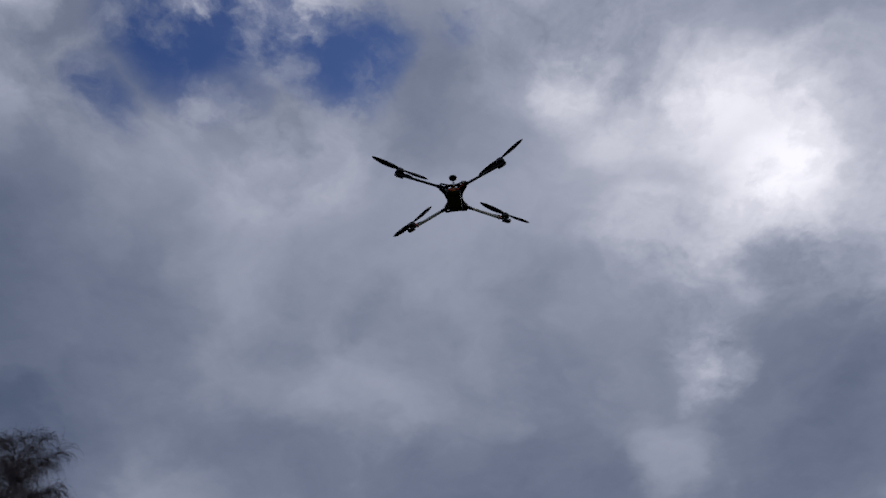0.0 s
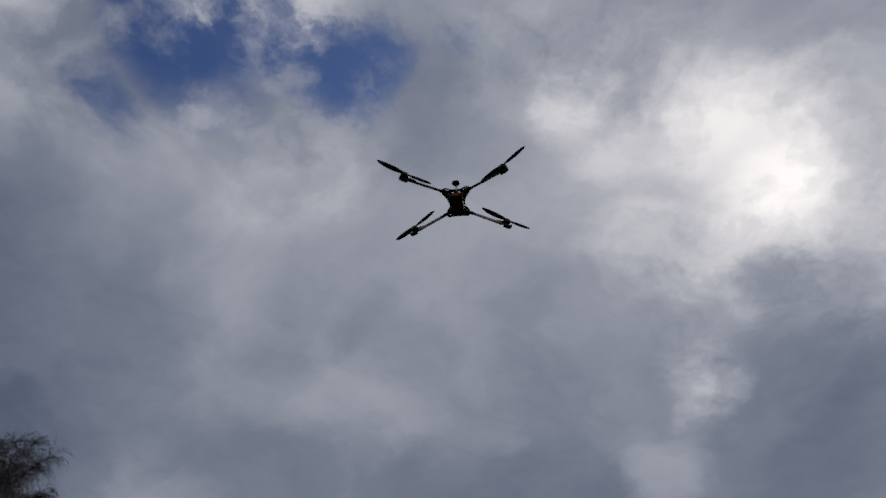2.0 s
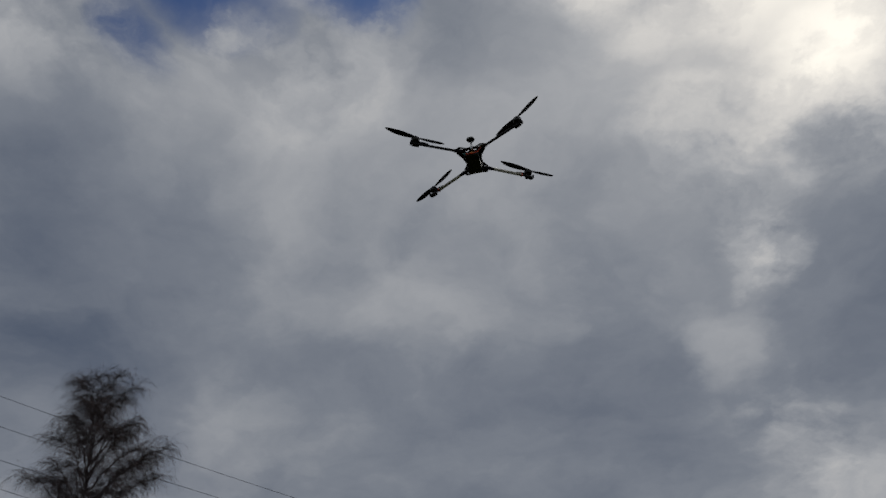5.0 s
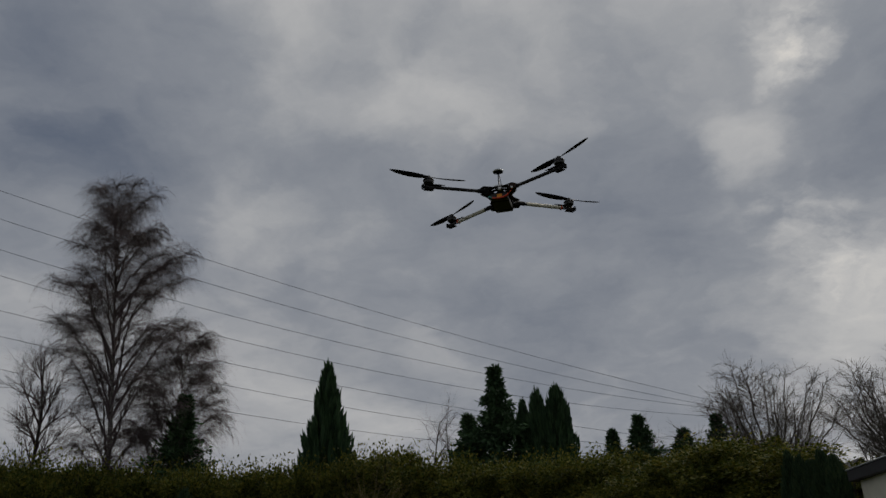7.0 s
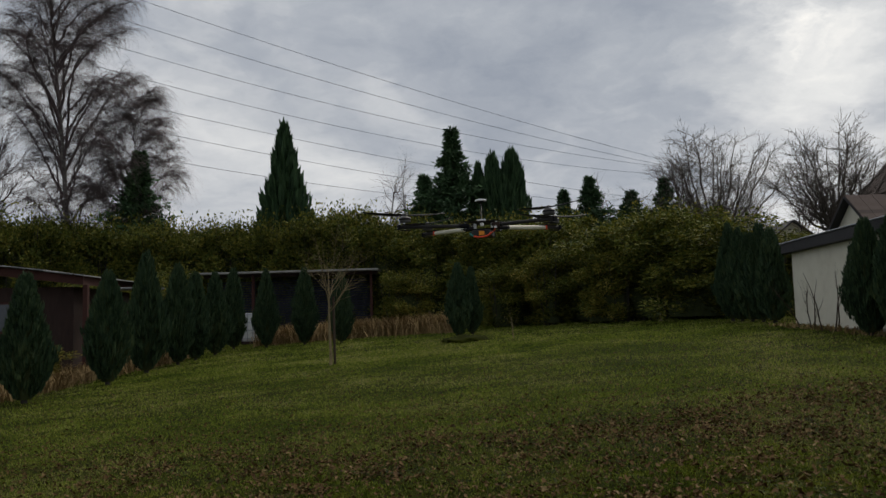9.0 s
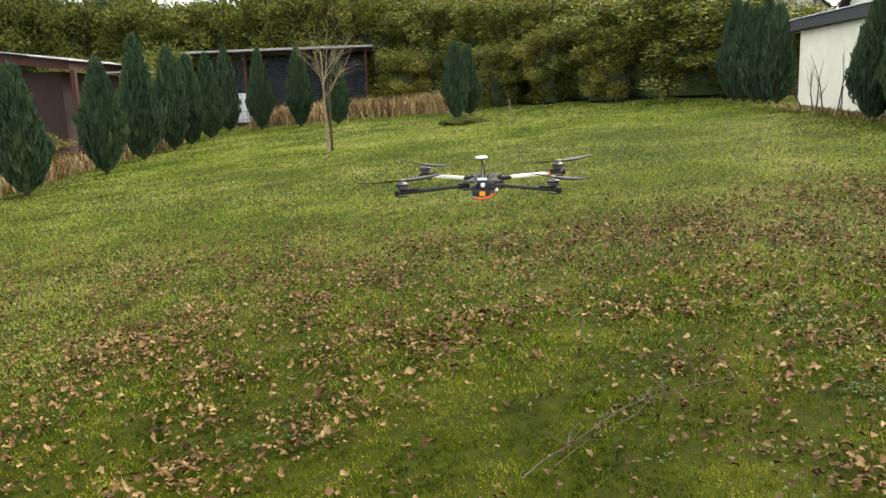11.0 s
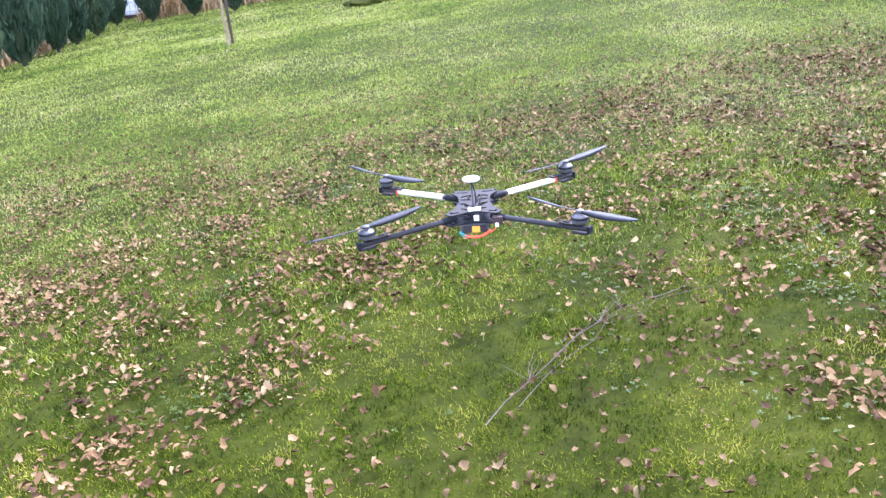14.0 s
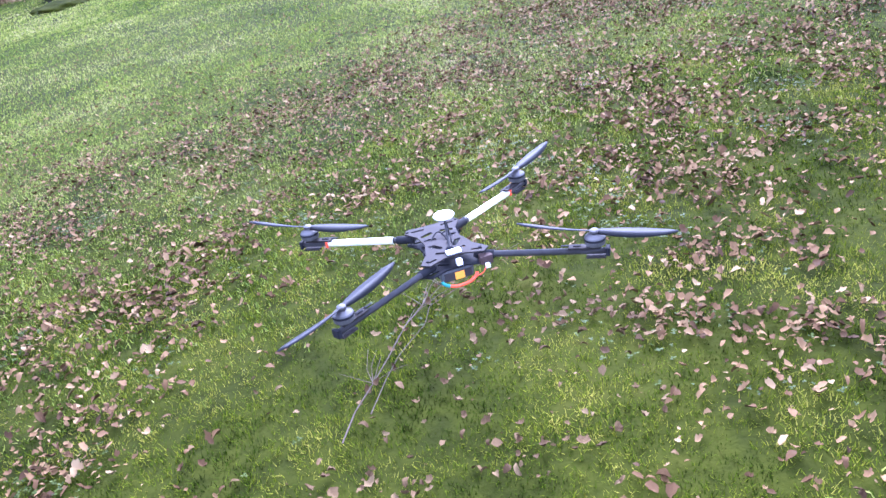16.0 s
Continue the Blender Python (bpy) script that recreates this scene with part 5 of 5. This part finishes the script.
def make_drone():
    q = thing("quadcopter", "hovering carbon-fibre quadcopter with two white arms and a slung battery", "drone", Matrix.Translation((0.06, 1.2, 1.5876)) @ TURN)
    outline = mirrored([(0.010, -0.040), (0.027, -0.048), (0.0345, -0.041), (0.024, -0.023), (0.0185, 0.0), (0.0205, 0.020), (0.0295, 0.036), (0.026, 0.044), (0.010, 0.042)])
    holes = []
    for s in (-1, 1):
        holes += [slot(s * 0.0225, -0.0395, 0.011, 0.0030, s * -0.35), slot(s * 0.0100, -0.0285, 0.012, 0.0040, s * 0.5), slot(s * 0.0100, -0.0130, 0.014, 0.0055, s * 1.0),
                  slot(s * 0.0095, 0.0060, 0.010, 0.0060, s * 0.2), slot(s * 0.0105, 0.0200, 0.014, 0.0050, s * -0.35), slot(s * 0.0160, 0.0350, 0.014, 0.0032, s * 0.1)]
    part("top_plate", plate(outline, holes, 0.0035, 0.0014), M_CARBON, q)
    part("bottom_plate", plate(outline, holes[:6], -0.0095, 0.0014), M_BLACK, q)
    for sx in (-1, 1):
        for sy in (-1, 1):
            root = Vector((sx * 0.0255, 0.036 if sy > 0 else -0.039, -0.0025))
            tip = Vector((sx * AX, sy * AY, -0.0035))
            way = (tip - root).normalized()
            v, f = line_tube([root - way * 0.006, tip + way * 0.010], 0.0031, 14)
            arm = part("arm", big_mesh("arm", v, f, M_TUBE, True), None, q)
            v, f = line_tube([root - way * 0.004, root + way * 0.014], 0.0043, 12)
            part("clamp", big_mesh("clamp", v, f, M_BLACK, True), None, arm)
            turn = way.to_track_quat("X", "Z").to_matrix()
            if sy > 0:
                v, f = line_tube([root + way * 0.018, tip - way * 0.020], 0.0037, 14)
                part("sleeve", big_mesh("sleeve", v, f, M_SLEEVE, True), None, arm, "white tubing round the arm")
                part("red_tape", block(0.003, 0.0080, 0.0080, tip - way * 0.0185 - Vector((0, 0, 0.0040)), 0.001, turn), M_RED, arm)
            mount = block(0.030, 0.0086, 0.0018, tip - way * 0.010 + Vector((0, 0, 0.0035)), 0.0006, turn)
            part("motor_mount", mount, M_CARBON, arm)
            for k in range(2):
                part("mount_slot", block(0.0075, 0.0026, 0.0006, tip - way * (0.017 + 0.011 * k) + Vector((0, 0, 0.0057)), 0.0, turn), M_BLACK, arm)
            part("end_cap", block(0.004, 0.0090, 0.0085, tip + way * 0.0110 + Vector((0, 0, -0.0042)), 0.0012, turn), M_BLACK, arm)
            part("lower_mount", block(0.018, 0.0088, 0.0018, tip + Vector((0, 0, -0.0062)), 0.0006, turn), M_CARBON, arm)
            motor = part("motor", lathe([(0.0078, 0.0045), (0.0092, 0.0052), (0.0096, 0.0072), (0.0096, 0.0120), (0.0090, 0.0131), (0.0056, 0.0150), (0.0044, 0.0156)], 22, (tip.x, tip.y, -0.001)), M_MOTOR, q, smooth=False)
            part("bell_ring", lathe([(0.0098, 0.0), (0.0100, 0.0006), (0.0100, 0.0016), (0.0098, 0.0022)], 22, (tip.x, tip.y, 0.0086)), M_BLACK, motor)
            part("prop_nut", lathe([(0.0042, 0.0), (0.0043, 0.0022), (0.0034, 0.0028), (0.0014, 0.0036)], 14, (tip.x, tip.y, 0.0158)), M_MOTOR, motor, "grey metal propeller nut")
            spin = math.atan2(way.y, way.x) + {(-1, -1): 0.12, (1, -1): -0.2, (1, 1): 0.1, (-1, 1): -0.15}[(sx, sy)]
            bm = bmesh.new()
            for half in (0, math.pi):
                prev = None
                for i in range(9):
                    s = i / 8
                    r = 0.004 + 0.0715 * s
                    ch = 0.0105 * (0.30 + 0.95 * math.sin(math.pi * min(0.08 + s * 0.86, 1)) ** 0.8) * (0.55 if i == 8 else 1)
                    tw = 0.42 * (1 - 0.72 * s)
                    ring = []
                    for k, (u, w) in enumerate(((-0.5, -0.0002), (0.0, 0.0009), (0.5, -0.0002), (0.0, -0.0006))):
                        y, z = ch * (u - 0.08 * s), w
                        y, z = y * math.cos(tw) - z * math.sin(tw), y * math.sin(tw) + z * math.cos(tw)
                        a = spin + half
                        ring.append(bm.verts.new((tip.x + r * math.cos(a) - y * math.sin(a), tip.y + r * math.sin(a) + y * math.cos(a), 0.0168 + z + 0.004 * s * s)))
                    if prev:
                        for k in range(4):
                            bm.faces.new((prev[k], prev[(k + 1) % 4], ring[(k + 1) % 4], ring[k]))
                    prev = ring
                bm.faces.new(prev)
            part("propeller", bm, M_BLADE, motor, "two-bladed black propeller", True)
    for sx in (-1, 1):
        for sy in (-1, 1):
            for x, y in ((0.0285, 0.040), (0.0165, 0.008)):
                part("standoff", lathe([(0.0016, -0.008), (0.0016, 0.0036)], 8, (sx * x * 0.93, sy * y * 0.95, 0)), M_SILVER, q)
                part("screw", lathe([(0.0017, 0.0049), (0.0015, 0.0058)], 8, (sx * x * 0.93, sy * y * 0.95, 0)), M_BLACK, q)
    v, f = line_tube([(0, -0.026, 0.004), (0, -0.0255, 0.040)], 0.0012, 8)
    mast = part("mast", big_mesh("mast", v, f, M_TUBE, True), None, q)
    part("mast_foot", lathe([(0.0042, 0.0049), (0.0042, 0.0062), (0.0022, 0.0085)], 12, (0, -0.026, 0)), M_BLACK, mast)
    part("gps_puck", lathe([(0.0070, 0.0), (0.0098, 0.0007), (0.0103, 0.0022), (0.0093, 0.0036), (0.0050, 0.0044)], 26, (0, -0.0255, 0.0395)), M_PUCK, mast, "flat white satellite receiver puck", True)
    part("puck_base", lathe([(0.0064, -0.0008), (0.0094, 0.0004)], 22, (0, -0.0255, 0.0392)), M_BLACK, mast)
    for pts in (((0, -0.0245, 0.039), (0.003, -0.021, 0.022), (0.002, -0.010, 0.0052)), ((-0.010, 0.004, 0.0052), (0.000, 0.010, 0.0095), (0.004, -0.004, 0.0052)), ((0.003, 0.012, 0.0052), (0.009, 0.004, 0.010), (0.006, -0.012, 0.0052))):
        v, f = line_tube(bend(pts), 0.0007, 6)
        part("cable", big_mesh("cable", v, f, M_BLACK, True), None, q)
    part("connector", block(0.015, 0.0070, 0.0030, (0.001, -0.0345, 0.005), 0.0008), M_PUCK, q, "white plastic connector")
    part("plug", block(0.006, 0.006, 0.006, (0.003, -0.0425, -0.005), 0.0012), M_PUCK, q, "pale plug hanging at the plate's edge")
    rec = part("receiver", block(0.012, 0.010, 0.009, (0.028, -0.047, -0.0085), 0.001), M_HUTWALL, q, "small dark red receiver box")
    part("antenna_tip", block(0.004, 0.004, 0.004, (0.027, -0.0545, -0.010), 0.0006), M_PUCK, rec)
    bat = part("battery", block(0.034, 0.070, 0.0115, (0.0, -0.006, -0.0215), 0.003), M_PACK, q, "grey wrapped battery pack")
    part("label", block(0.0095, 0.0012, 0.0075, (0.0015, -0.0418, -0.0200), 0.0003), M_ORANGE, bat, "orange sticker")
    part("end_wrap", block(0.028, 0.0010, 0.0090, (0.0, -0.0412, -0.0204), 0.0003), M_TUBE, bat)
    for x in (-0.4, 0.35):
        part("strap", block(0.0355, 0.008, 0.0126, (0.0, 0.058 * x - 0.004, -0.0220), 0.003), M_BLACK, bat)

    def lead(name, a0, a1, mat, r=0.0017):
        pts = [(0.0180 * math.cos(a), -0.0450 - 0.004 * math.sin(-a), -0.0155 + 0.0080 * math.sin(a)) for a in (a0 + (a1 - a0) * i / 14 for i in range(15))]
        vv, ff = line_tube(pts, r, 8)
        part(name, big_mesh(name, vv, ff, mat, True), None, bat)

    lead("red_lead", -1.75, -0.1, M_RED)
    lead("red_lead", -2.3, -1.7, M_RED, 0.0016)
    lead("teal_lead", -3.05, -2.25, M_TEAL)
    v, f = line_tube(bend(((0.012, -0.046, -0.020), (0.022, -0.051, -0.016), (0.027, -0.050, -0.008))), 0.0007, 6)
    part("signal_wire", big_mesh("signal_wire", v, f, M_RED, True), None, q)


make_drone()
